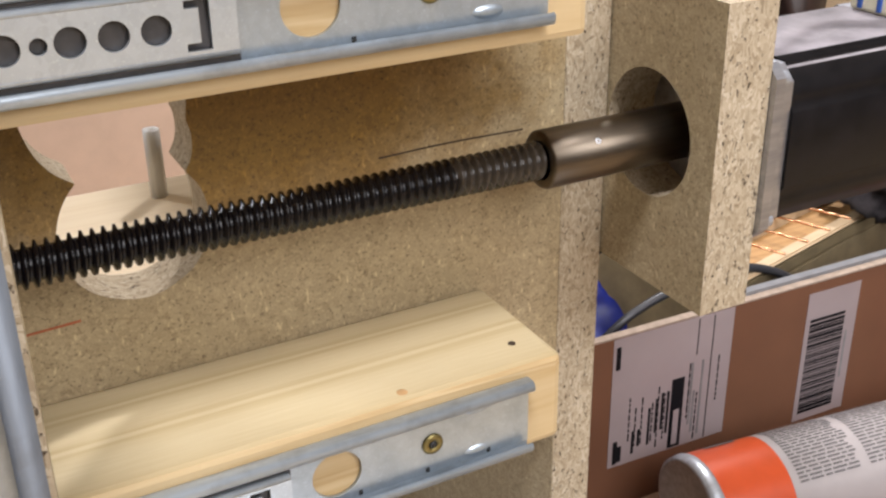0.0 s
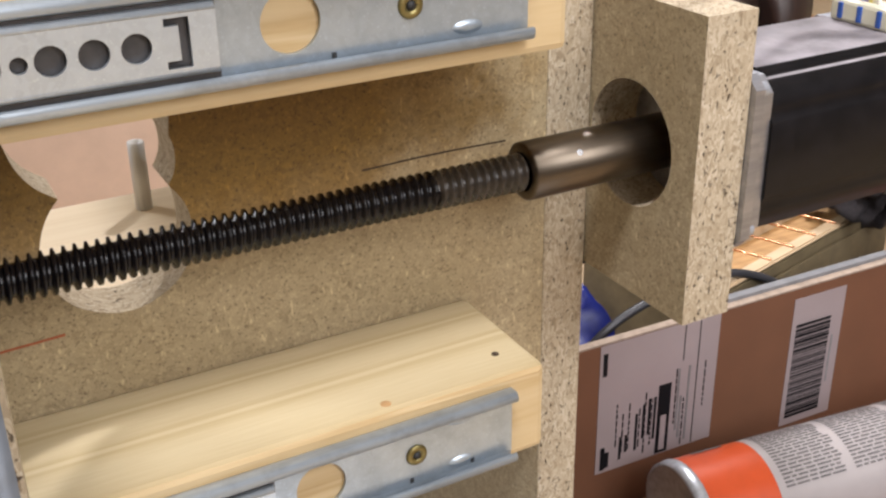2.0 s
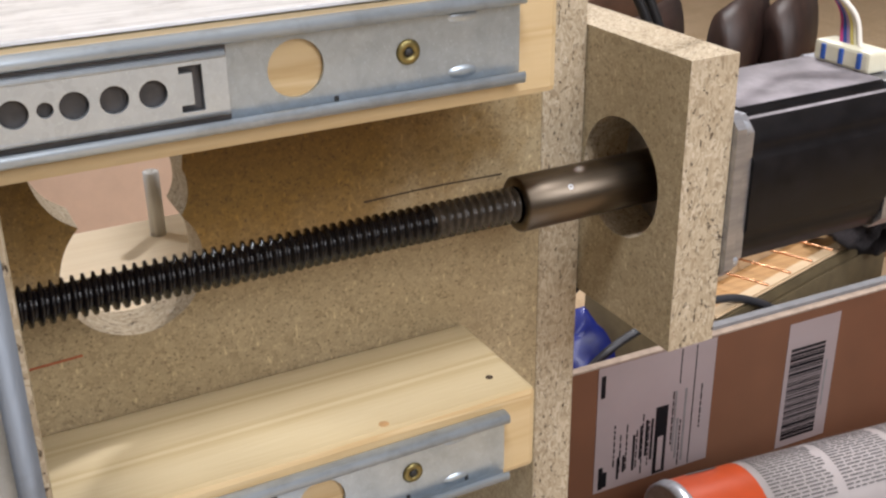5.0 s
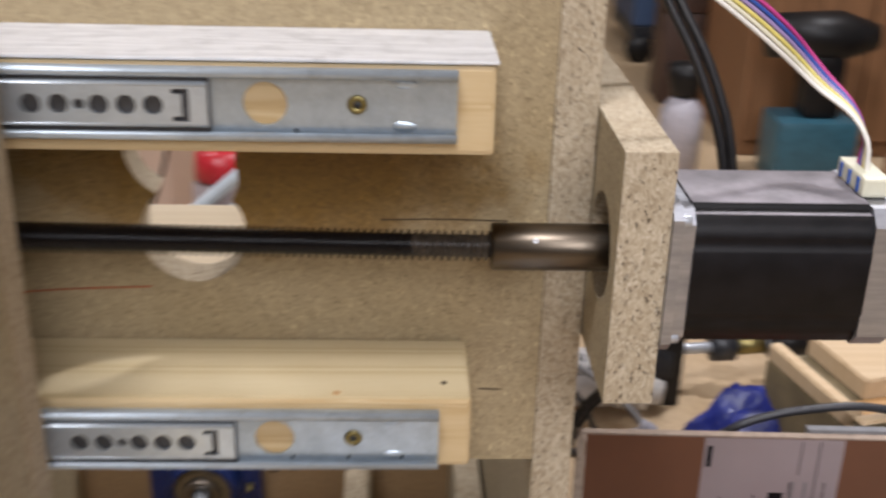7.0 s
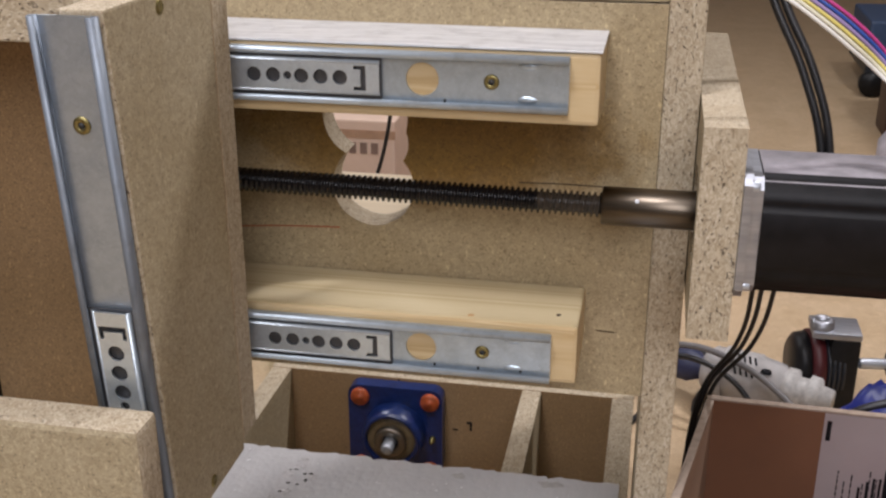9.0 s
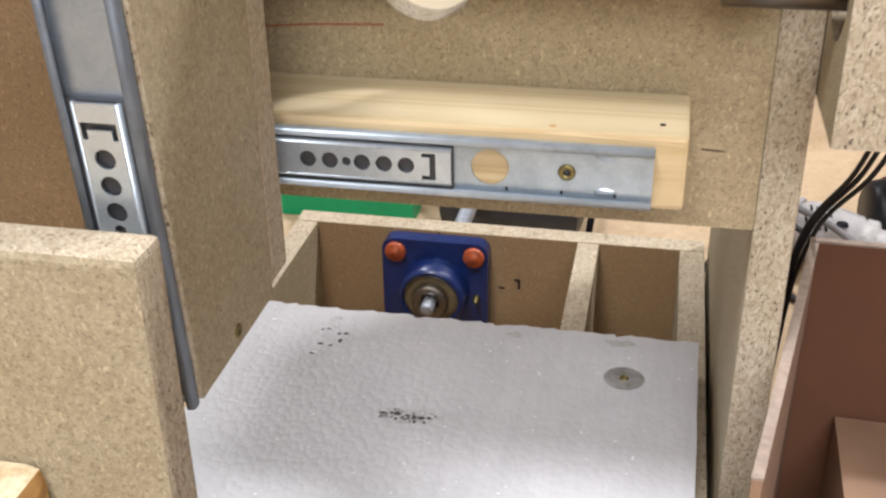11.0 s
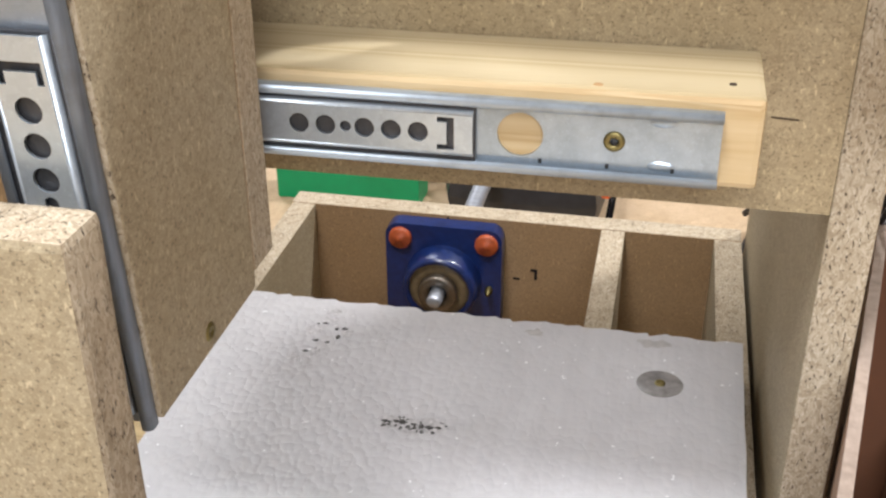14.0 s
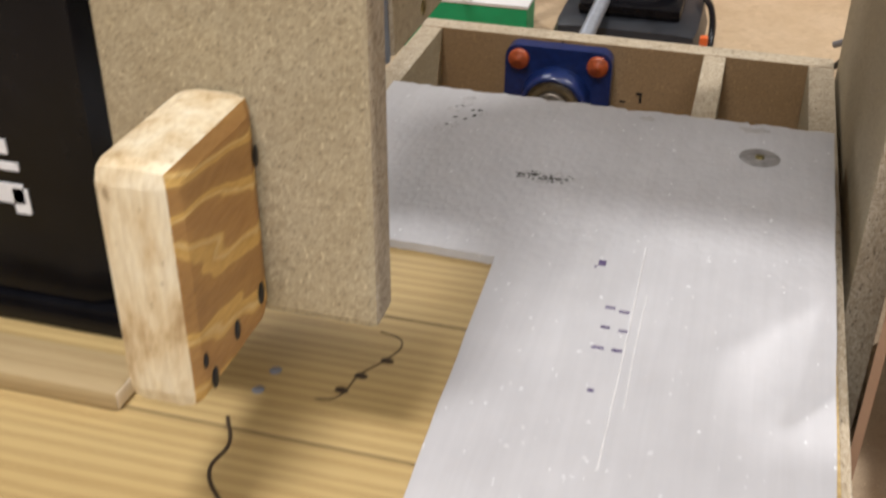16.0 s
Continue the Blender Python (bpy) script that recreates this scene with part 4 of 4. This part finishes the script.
while z > -1.93:
    h = rng.choice((0.006, 0.009, 0.014, 0.02))
    part("bar", on_wall(bmesh.new(), 2.235, 2.52, z - h, z, 0.007), INK, bars)
    z -= h + rng.choice((0.006, 0.008, 0.012))
part("print_bar", on_wall(bmesh.new(), 2.545, 2.56, -1.75, -1.4, 0.007), plain("grey_print", (0.25, 0.24, 0.24), 0.7), bars)
insert = thing("cardboard_insert", "brown cardboard packing inside the open box", "packing")
part("body", cbox(bmesh.new(), 0.3, LENGTH - 0.1, -1.6, -0.03, GROUND + 0.02, -2.16), CARD_IN, insert)

# ---- paint can lying in the box ----
can = thing("spray_can", "orange and white paint can lying in the box", "can")
A0, A1, CR = Vector((1.87, 1.29, -1.89)), Vector((4.83, 0.90, -1.87)), 0.33
ax = (A1 - A0).normalized()
side = ax.cross(Vector((0, 0, 1))).normalized()
upv = side.cross(ax)


def can_place(a, u, v):
    return P(*(A0 + ax * a + side * u + upv * v))


CAN_ORANGE = plain("orange_lacquer", (0.62, 0.085, 0.022), 0.3, 0.08, 60.0, 0.05, 0.4)
CAN_WHITE = plain("white_print", (0.40, 0.365, 0.36), 0.35, 0.04, 60.0, 0.05, 0.3)
part("rim", lathe([(0.0, 0.0), (0.02, 0.24), (-0.02, 0.30), (-0.015, 0.325), (0.04, 0.335), (0.06, 0.328)], can_place, 40), STEEL, can, "steel can rim")
part("body", lathe([(0.06, 0.328), (0.48, CR), (0.481, CR)], can_place, 48), CAN_ORANGE, can, "orange can wall")
part("body", lathe([(0.482, CR), (2.2, CR)], can_place, 48), CAN_WHITE, can, "white printed can wall")
part("body", lathe([(2.201, CR), (2.8, CR), (2.9, 0.2), (2.9, 0.0)], can_place, 48), CAN_ORANGE, can, "orange can wall")
GREYTEXT = plain("grey_small_print", (0.13, 0.12, 0.12), 0.6, 0.1)
rng = random.Random(31)
for a0, w in ((0.53, 0.42), (1.0, 0.42), (1.47, 0.42)):
    bm = bmesh.new()
    for row in range(33):
        th, s0 = math.radians(6 + row * 4.0), a0
        while s0 < a0 + w - 0.03:
            s1 = min(s0 + rng.uniform(0.03, 0.1), a0 + w)
            bm.faces.new([bm.verts.new(can_place(a, -(CR + 0.003) * math.cos(t), (CR + 0.003) * math.sin(t))) for a, t in ((s0, th), (s1, th), (s1, th + 0.034), (s0, th + 0.034))])
            s0 = s1 + 0.012
    part("small_print", bm, GREYTEXT, can, "column of small grey print")
bm = bmesh.new()
strip = [[bm.verts.new(can_place(a, -(CR + 0.003) * math.cos(t), (CR + 0.003) * math.sin(t))) for a in (0.95, 2.15)] for t in [math.radians(-60 + 5 * i) for i in range(13)]]
for p, q in zip(strip, strip[1:]):
    bm.faces.new((p[0], p[1], q[1], q[0]))
part("orange_field", smooth(bm), CAN_ORANGE, can, "orange printed field under the small print")
bm = bmesh.new()
bm.faces.new([bm.verts.new(can_place(a, -(CR + 0.003) * math.cos(t), (CR + 0.003) * math.sin(t))) for a, t in ((0.16, 1.0), (0.36, 1.0), (0.36, 1.1), (0.16, 1.1))])
part("print_bar", bm, GREYTEXT, can)


# ---- pencil marks and small marks on the gantry ----
tube("pencil_line", [(-0.25, YP - 0.001, 0.885), (0.0, YP - 0.001, 0.89), (0.3, YP - 0.001, 0.885)], 0.003, SEAM, gantry)
tube("pencil_line", [(0.20, YP - 0.001, 0.055), (0.30, YP - 0.001, 0.05)], 0.0035, SEAM, gantry)
tube("red_pencil_line", [(-1.9, YP - 0.001, 0.52), (-1.6, YP - 0.001, 0.545), (-1.25, YP - 0.001, 0.56)], 0.004, plain("red_pencil", (0.35, 0.1, 0.04), 0.8), gantry)
part("knot", lathe([(0.311, 0.014), (0.315, 0.012), (0.3155, 0.0)], along_z(0.023, 0.224), 10), SEAM, gantry)
part("knot", lathe([(0.311, 0.02), (0.3135, 0.015), (0.3135, 0.0)], along_z(-0.42, 0.14), 10), plain("amber_knot", (0.45, 0.27, 0.12), 0.6), gantry)

# ---- rear end of the bed spindle ----
rod = thing("threaded_rod", "bare threaded steel rod sticking out behind the box", "rod")
part("thread", lathe([(4.0, 0.0)] + [(4.0 + 0.02 * i, 0.075 if i % 2 else 0.06) for i in range(1, 112)] + [(6.26, 0.0)], along_y(FX, FZ), 16), STEEL, rod)

# ---- black bucket and batten on the bed ----
tub = thing("black_tool_bag", "black plastic tool case standing on the bed board", "tool case")
GLOSS = plain("glossy_black_plastic", (0.005, 0.005, 0.0065), 0.22, 0.3, 60.0, 0.1, 0.0, 0.2)
bm = solid(-4.3, -2.9, -1.07, 0.1, -1.9, 0.55, bevel=0.16)
part("body", smooth(bm), GLOSS, tub)
part("foot_rim", smooth(solid(-4.32, -2.87, -1.10, 0.12, -1.944, -1.78, bevel=0.05)), GLOSS, tub)
WHITE_INK = plain("white_logo_paint", (0.7, 0.7, 0.72), 0.5, 0.1)
for x0, x1, z0, z1 in ((-3.52, -3.38, -0.88, -0.80), (-3.50, -3.34, -1.02, -0.95), (-3.54, -3.30, -1.10, -1.06), (-3.50, -3.3, -1.27, -1.17), (-3.36, -3.28, -1.32, -1.19)):
    part("logo_shape", solid(x0, x1, -1.078, -1.072, z0, z1, bevel=0), WHITE_INK, tub)
batten = thing("wooden_batten", "short pale wooden batten lying on the bed board", "batten")
part("body", smooth(solid(-3.9, -2.664, -1.57, -1.30, -1.944, -1.835, bevel=0.03)), BATTEN, batten)
part("sawn_end", smooth(solid(-2.69, -2.6615, -1.562, -1.308, -1.936, -1.843, bevel=0.02)), PALE, batten, "pale sawn end grain")

# ---- green box, vacuum case and hoses behind the machine ----
green = thing("green_box", "flat green and white product box on the floor", "box")
part("body", solid(-3.95, -2.48, 6.2, 6.62, GROUND, -2.76, bevel=0.01), plain("green_print", (0.0, 0.32, 0.12), 0.45, 0.05), green)
part("lid", solid(-3.96, -2.47, 6.19, 6.63, -2.758, -2.72, bevel=0.008), plain("white_card", (0.72, 0.70, 0.68), 0.6, 0.05), green, "white card lid")
part("tear", solid(-3.1, -3.08, 6.2, 6.6, -2.719, -2.717, bevel=0), INK, green)
vac = thing("vacuum_cleaner", "black workshop vacuum cleaner with a carrying handle", "vacuum cleaner")
VAC = plain("dark_grey_plastic", (0.02, 0.022, 0.027), 0.4, 0.3, 60.0, 0.1)
bm = smooth(solid(-2.2, -0.66, 5.9, 7.3, GROUND, -2.72, bevel=0.27))
part("body", bm, VAC, vac)
part("lid", smooth(solid(-1.95, -0.9, 6.15, 7.1, -2.74, -2.6, bevel=0.06)), GLOSS, vac)
tube("handle", [(-1.98, 6.75, -2.68), (-1.92, 6.72, -2.46), (-1.72, 6.7, -2.3), (-1.35, 6.7, -2.28), (-1.1, 6.72, -2.42), (-1.03, 6.75, -2.68)], 0.095, GLOSS, vac)
tube("strap", [(-0.75, 7.1, -2.72), (-0.62, 6.6, -2.72), (-0.58, 6.0, -2.9), (-0.6, 5.88, -3.1)], 0.035, GLOSS, vac)
part("switch", smooth(solid(-0.68, -0.6, 5.86, 5.95, -2.86, -2.74, bevel=0.02)), plain("orange_plastic", (0.75, 0.14, 0.03), 0.4), vac, "orange switch")
hoses = thing("vacuum_hose", "grey vacuum pipe and ribbed dark hose", "hose")
tube("pipe", [(-3.1, 6.9, -2.75), (-2.7, 7.6, -2.5), (-2.1, 8.6, -2.2)], 0.11, plain("grey_pipe", (0.42, 0.45, 0.48), 0.35, 0.06), hoses, "light grey pipe")
tube("ribbed_hose", [(-2.9, 6.75, -2.9), (-2.6, 7.1, -2.6), (-2.3, 7.5, -2.35), (-2.1, 7.3, -2.45), (-2.15, 6.95, -2.8)], 0.10, plain("dark_hose", (0.06, 0.06, 0.065), 0.45), hoses)
cord = thing("black_cable", "thin black cable hanging from the gantry to the green box", "cable")
tube("strand", [(-3.3, 6.3, -2.5), (-3.1, 5.9, -2.35), (-2.85, 5.6, -2.0), (-2.65, 5.5, -1.5), (-2.3, 5.5, -0.74), (-2.1, 5.5, 0.2), (-2.02, 5.5, 0.92), (-1.95, 5.1, 1.9), (-1.8, 3.0, 2.8), (-1.6, 0.75, 2.92)], 0.02, CABLE, cord)
lead2 = thing("mains_lead", "dark mains lead lying on the floor", "cable")
tube("strand", [(0.3, 5.2, GROUND + 0.03), (0.55, 5.7, GROUND + 0.03), (0.8, 6.4, GROUND + 0.03), (1.2, 7.2, GROUND + 0.03), (1.1, 5.6, GROUND + 0.04), (1.6, 5.0, GROUND + 0.04)], 0.035, CABLE, lead2)

# ---- power tools on the floor beside the box ----
sander = thing("power_tool", "worn light grey power tool with vent slots and grey cord", "power tool")
GREY = plain("worn_grey_plastic", (0.46, 0.44, 0.43), 0.45, 0.15, 80.0, 0.2)
NAVY = plain("dark_blue_grip", (0.025, 0.03, 0.075), 0.5, 0.3)


def oriented(x, y, z, ang):
    c, s = math.cos(ang), math.sin(ang)
    return lambda a, u, v: P(x + a * c - u * s, y + a * s + u * c, z + v)


TS = oriented(1.25, 6.1, -2.92, math.radians(-22))
part("motor_housing", smooth(lathe([(-0.1, 0.0), (-0.08, 0.2), (0.0, 0.27), (0.22, 0.275), (0.23, 0.29), (0.5, 0.3), (0.51, 0.285), (0.75, 0.25), (0.8, 0.2)], TS, 12), 20), GREY, sander)
part("gear_neck", smooth(lathe([(0.78, 0.2), (0.8, 0.24), (0.9, 0.24), (0.92, 0.17), (1.02, 0.17), (1.04, 0.22), (1.14, 0.21), (1.16, 0.14), (1.28, 0.12), (1.28, 0.0)], TS, 10), 20), plain("chipped_grey_plastic", (0.5, 0.48, 0.46), 0.5, 0.25, 160.0, 0.4), sander, "scuffed angular grey neck")
part("grip", lathe([(-0.09, 0.12), (-0.25, 0.19), (-0.42, 0.18), (-0.52, 0.13), (-0.54, 0.0)], TS, 24), NAVY, sander, "dark blue grip")
part("collar", lathe([(0.12, 0.277), (0.13, 0.305), (0.17, 0.305), (0.18, 0.28)], TS, 24), GREY, sander)
for i in range(4):
    for k in range(2):
        a0, t0 = 0.27 + 0.06 * i, 1.75 + 0.5 * k
        bm = bmesh.new()
        r = 0.302
        vs = [bm.verts.new(TS(a, r * math.cos(t), r * math.sin(t))) for a, t in ((a0, t0), (a0 + 0.026, t0), (a0 + 0.07, t0 + 0.34), (a0 + 0.044, t0 + 0.34))]
        bm.faces.new(vs)
        part("vent_slot", bm, INK, sander)
part("switch", lathe([(0.0, 0.06), (0.03, 0.05), (0.03, 0.0)], lambda a, u, v: TS(0.62 + u, -0.16 + v * 0.8, 0.21 + a), 14), INK, sander, "black round button")
tube("cord", [(0.62, 6.0, -2.95), (0.85, 5.75, -2.62), (1.3, 5.55, -2.66), (1.6, 5.4, -2.9), (1.75, 5.3, -3.2)], 0.03, CABLE, sander, "dark grey looped cord")
tube("cord", [(0.6, 6.2, -2.8), (0.9, 6.0, -2.6), (1.4, 5.7, -2.58), (1.9, 5.3, -2.75), (2.2, 5.0, -3.0), (2.4, 4.8, -3.2)], 0.035, plain("grey_cord", (0.16, 0.15, 0.15), 0.5), sander)

lathe_tool = thing("drill_press_part", "black clamp tool with a red ring and a steel bracket", "tool")
TG = oriented(2.05, 6.25, -2.82, math.radians(8))
part("wheel", lathe([(0.0, 0.0), (0.0, 0.26), (0.05, 0.33), (0.16, 0.35), (0.17, 0.3)], TG, 32), BLACK, lathe_tool)
part("red_ring", lathe([(0.17, 0.3), (0.18, 0.37), (0.30, 0.38), (0.31, 0.3)], TG, 32), plain("dark_red_plastic", (0.07, 0.008, 0.01), 0.5), lathe_tool, "dark red ring")
for k in range(4):
    part("coil_ring", lathe([(0.32 + 0.05 * k, 0.3), (0.33 + 0.05 * k, 0.36), (0.355 + 0.05 * k, 0.36), (0.365 + 0.05 * k, 0.3)], TG, 28), VAC, lathe_tool)
part("bracket", smooth(solid(2.42, 2.72, 6.0, 6.5, GROUND, -2.40, bevel=0.04)), BLACK, lathe_tool)
part("bracket_top", smooth(solid(2.22, 2.72, 6.0, 6.45, -2.405, -2.33, bevel=0.02)), ALU, lathe_tool, "scuffed steel bracket top")
part("clamp_eye", lathe([(-2.33, 0.13), (-2.25, 0.125), (-2.23, 0.10), (-2.23, 0.06), (-2.3, 0.05)], along_z(2.32, 6.15), 20), ALU, lathe_tool)
part("shaft", lathe([(0.75, 0.06), (1.8, 0.06), (1.8, 0.0)], TG, 14), STEEL, lathe_tool)
part("knob", lathe([(1.05, 0.06), (1.06, 0.15), (1.3, 0.16), (1.33, 0.06)], TG, 20), VAC, lathe_tool)
part("brass_sleeve", lathe([(1.35, 0.06), (1.36, 0.1), (1.65, 0.1), (1.66, 0.06)], TG, 18), BRASS, lathe_tool)
part("end_grip", lathe([(1.7, 0.06), (1.72, 0.17), (2.2, 0.17), (2.24, 0.0)], TG, 20), BLACK, lathe_tool)

bag = thing("blue_plastic_bag", "crumpled shiny blue plastic bag on the floor", "bag")


def crumpled(x, y, z, sx, sy, sz, seed, rough_amp, detail=4):
    bm = bmesh.new()
    bmesh.ops.create_icosphere(bm, subdivisions=detail, radius=1.0)
    for v in bm.verts:
        p = v.co.copy()
        k = 1 + rough_amp * (noise.noise(p * 2.2 + Vector((seed, 0, 0))) + 0.5 * noise.noise(p * 5.5 + Vector((0, seed, 0))) + 0.12 * abs(noise.noise(p * 11.0 + Vector((0, 0, seed)))))
        q = Vector((p.x * sx * k, p.y * sy * k, p.z * sz * k))
        v.co = P(x + q.x, y + q.y, max(z + q.z, GROUND + 0.002))
    return smooth(bm, 50)


part("bag", crumpled(2.42, 3.1, -2.3, 0.55, 0.4, 0.85, 3, 0.22), plain("blue_film", (0.006, 0.014, 0.15), 0.4, 0.4, 40.0, 0.2, 0.0), bag)
bag2 = thing("clear_plastic_bag", "greyish clear plastic bag beside the box", "bag")
part("bag", crumpled(1.8, 3.3, -2.75, 0.45, 0.4, 0.8, 9, 0.32, 5), plain("grey_film", (0.35, 0.34, 0.38), 0.25, 0.3, 40.0, 0.2), bag2)
arch = thing("black_cable", "black cable arching up behind the cardboard box", "cable")
tube("cable", [(1.75, 2.2, -1.35), (1.93, 2.15, -1.14), (2.12, 2.15, -1.05), (2.45, 2.15, -0.98), (2.8, 2.15, -0.965), (3.07, 2.15, -1.03), (3.33, 2.13, -1.17), (3.7, 2.1, -1.5)], 0.028, plain("dark_grey_rubber", (0.035, 0.035, 0.04), 0.4), arch)

# ---- wooden crate with a slotted top and copper pins ----
crate = thing("wooden_crate", "pale wooden crate with a routed trough and copper pins", "crate")
KA = math.radians(14)


def K(u, v, z):
    return P(2.74 + u * math.cos(KA) - v * math.sin(KA), 2.06 + u * math.sin(KA) + v * math.cos(KA), z)


def kbox(u0, u1, v0, v1, z0, z1):
    bm = bmesh.new()
    vs = [bm.verts.new(K(u, v, z)) for z in (z0, z1) for u, v in ((u0, v0), (u1, v0), (u1, v1), (u0, v1))]
    for q in ((3, 2, 1, 0), (4, 5, 6, 7), (0, 1, 5, 4), (1, 2, 6, 5), (2, 3, 7, 6), (3, 0, 4, 7)):
        bm.faces.new([vs[i] for i in q])
    bmesh.ops.bevel(bm, geom=list(bm.edges), offset=0.0012, segments=2, affect="EDGES")
    return bm


TROUGH = wood("orange_plywood", (0.50, 0.30, 0.13), (0.36, 0.19, 0.07), 0, 50.0)
CRATE_PALE = wood("crate_pale_wood", (0.60, 0.46, 0.30), (0.48, 0.34, 0.2), 0, 30.0, 0.5)
part("body", kbox(0.0, 2.2, 0.0, 1.1, GROUND, -1.16), plain("olive_side", (0.17, 0.13, 0.07), 0.7, 0.3, 40.0), crate)
part("front_board", kbox(0.0, 2.2, 0.0, 0.1, -1.158, -1.062), plain("olive_board", (0.15, 0.115, 0.06), 0.7, 0.3, 40.0), crate, "dark olive front board")
part("rim", kbox(0.0, 2.2, 0.0, 0.1, -1.06, -1.03), CRATE_PALE, crate)
part("rim", kbox(0.0, 0.1, 0.122, 1.1, -1.158, -1.03), CRATE_PALE, crate)
part("top_panel", kbox(0.32, 2.2, 0.42, 1.1, -1.158, -1.0), CRATE_PALE, crate)
part("trough_floor", kbox(0.102, 2.2, 0.122, 0.418, -1.158, -1.14), TROUGH, crate)
for i in range(6):
    u = 0.55 + 0.27 * i
    a, c = Vector(K(u, 0.45, -1.03)), Vector(K(u + 0.06, 0.02, -1.02))
    bm = bmesh.new()
    d = (c - a).normalized()
    s1 = d.cross(Vector((0, 0, 1))).normalized()
    s2 = s1.cross(d)
    lathe([(0.0, 0.0), (0.0, 0.0009), ((c - a).length, 0.0009), ((c - a).length, 0.0)], lambda t, p, q, a=a, d=d, s1=s1, s2=s2: a + d * t + s1 * p + s2 * q, 8, bm)
    part("copper_pin", bm, COPPER, crate)
wool = thing("steel_wool_pad", "dark fuzzy wool pad lying on the crate", "wool pad")
part("pad", crumpled(4.55, 2.55, -0.72, 0.42, 0.4, 0.36, 21, 0.5, 5), plain("dark_wool", (0.025, 0.02, 0.022), 0.95, 0.6, 400.0, 1.0), wool)

# ---- far clutter ----
cup = thing("wooden_cabinet", "warm brown wooden cabinet further back in the workshop", "cabinet")
BROWN = wood("brown_wood", (0.26, 0.13, 0.06), (0.16, 0.075, 0.03), 2, 26.0)
part("body", solid(5.6, 9.5, 14.3, 17.0, GROUND, 3.0, bevel=0.03), BROWN, cup)
part("door", solid(5.7, 7.5, 14.2, 14.295, -3.0, 2.8, bevel=0.02), BROWN, cup)
part("door", solid(7.6, 9.4, 14.2, 14.295, -3.0, 2.8, bevel=0.02), BROWN, cup)
drill = thing("cordless_drill", "black and teal cordless drill standing on the floor", "drill")
TEAL = plain("teal_plastic", (0.03, 0.10, 0.14), 0.4, 0.2)
part("battery", smooth(solid(5.7, 7.0, 12.6, 13.6, GROUND, -2.2, bevel=0.12)), TEAL, drill)
part("handle", smooth(solid(6.1, 6.7, 12.8, 13.4, -2.21, -1.2, bevel=0.12)), BLACK, drill)
part("motor", lathe([(5.5, 0.0), (5.5, 0.34), (6.6, 0.4), (6.9, 0.3), (7.2, 0.2), (7.2, 0.0)], along_x(13.1, -0.95), 24), BLACK, drill)
bottle = thing("spray_bottle", "dark spray bottle with a pale base on the floor", "bottle")
part("base", lathe([(GROUND, 0.0), (GROUND, 0.34), (-2.3, 0.34), (-2.1, 0.2), (-2.05, 0.0)], along_z(4.4, 13.6), 24), plain("grey_label", (0.4, 0.38, 0.42), 0.5), bottle)
part("head", lathe([(-2.05, 0.2), (-1.75, 0.3), (-1.55, 0.28), (-1.5, 0.0)], along_z(4.4, 13.6), 20), BLACK, bottle)
for k, (x, y, z, s) in enumerate(((6.6, 6.3, -0.3, 0.5), (7.6, 6.6, -0.5, 0.6), (6.3, 7.4, -0.7, 0.6))):
    roll = thing("brown_cloth_roll", "rolled brown leather cloth in the clutter", "cloth")
    part("cloth", lathe([(-1.2, 0.0), (-1.2, s * 0.55), (-1.15, s), (1.15, s), (1.2, s * 0.55), (1.2, 0.0)], lambda a, u, v, x=x, y=y, z=z: P(x + a * 0.6 + u * 0.2, y + a * 0.4 + u * 0.6, z - 0.4 + v), 24), plain("brown_leather", (0.035, 0.018, 0.014), 0.5, 0.4, 40.0), roll)
crates = thing("dark_crate", "dark brown crate under the cloth rolls", "crate")
part("body", solid(5.4, 9.0, 5.4, 8.2, GROUND, -1.25, bevel=0.04), BROWN, crates)
trolley = thing("machine_trolley", "small dark trolley with wheels on the far floor", "trolley")
part("frame", solid(5.0, 7.0, 21.0, 23.5, -2.8, -2.5, bevel=0.03), VAC, trolley)
part("deck", solid(5.0, 7.0, 21.0, 23.5, -2.495, -1.6, bevel=0.06), plain("dull_blue", (0.04, 0.07, 0.14), 0.5), trolley)
for x in (5.2, 6.8):
    part("wheel", lathe([(20.9, 0.0), (20.9, 0.3), (21.1, 0.3), (21.1, 0.0)], along_y(x, -3.0), 20), BLACK, trolley)

for k, (x, y, w, h, c) in enumerate(((7.6, 10.8, 1.8, 2.1, (0.10, 0.05, 0.03)), (4.9, 17.5, 1.4, 2.4, (0.06, 0.03, 0.02)))):
    tb = thing("tool_box", "dark tool box standing on the workshop floor", "tool box", "tool boxes on the floor")
    mat = plain("dark_box_paint", c, 0.5, 0.3, 20.0)
    part("body", smooth(solid(x, x + w, y, y + w * 0.7, GROUND, GROUND + h * 0.75, bevel=0.06)), mat, tb)
    part("lid", smooth(solid(x - 0.03, x + w + 0.03, y - 0.03, y + w * 0.7 + 0.03, GROUND + h * 0.752, GROUND + h, bevel=0.08)), mat, tb)
    tube("handle", [(x + w * 0.25, y + w * 0.35, GROUND + h), (x + w * 0.3, y + w * 0.35, GROUND + h + 0.25), (x + w * 0.7, y + w * 0.35, GROUND + h + 0.25), (x + w * 0.75, y + w * 0.35, GROUND + h)], 0.06, BLACK, tb)
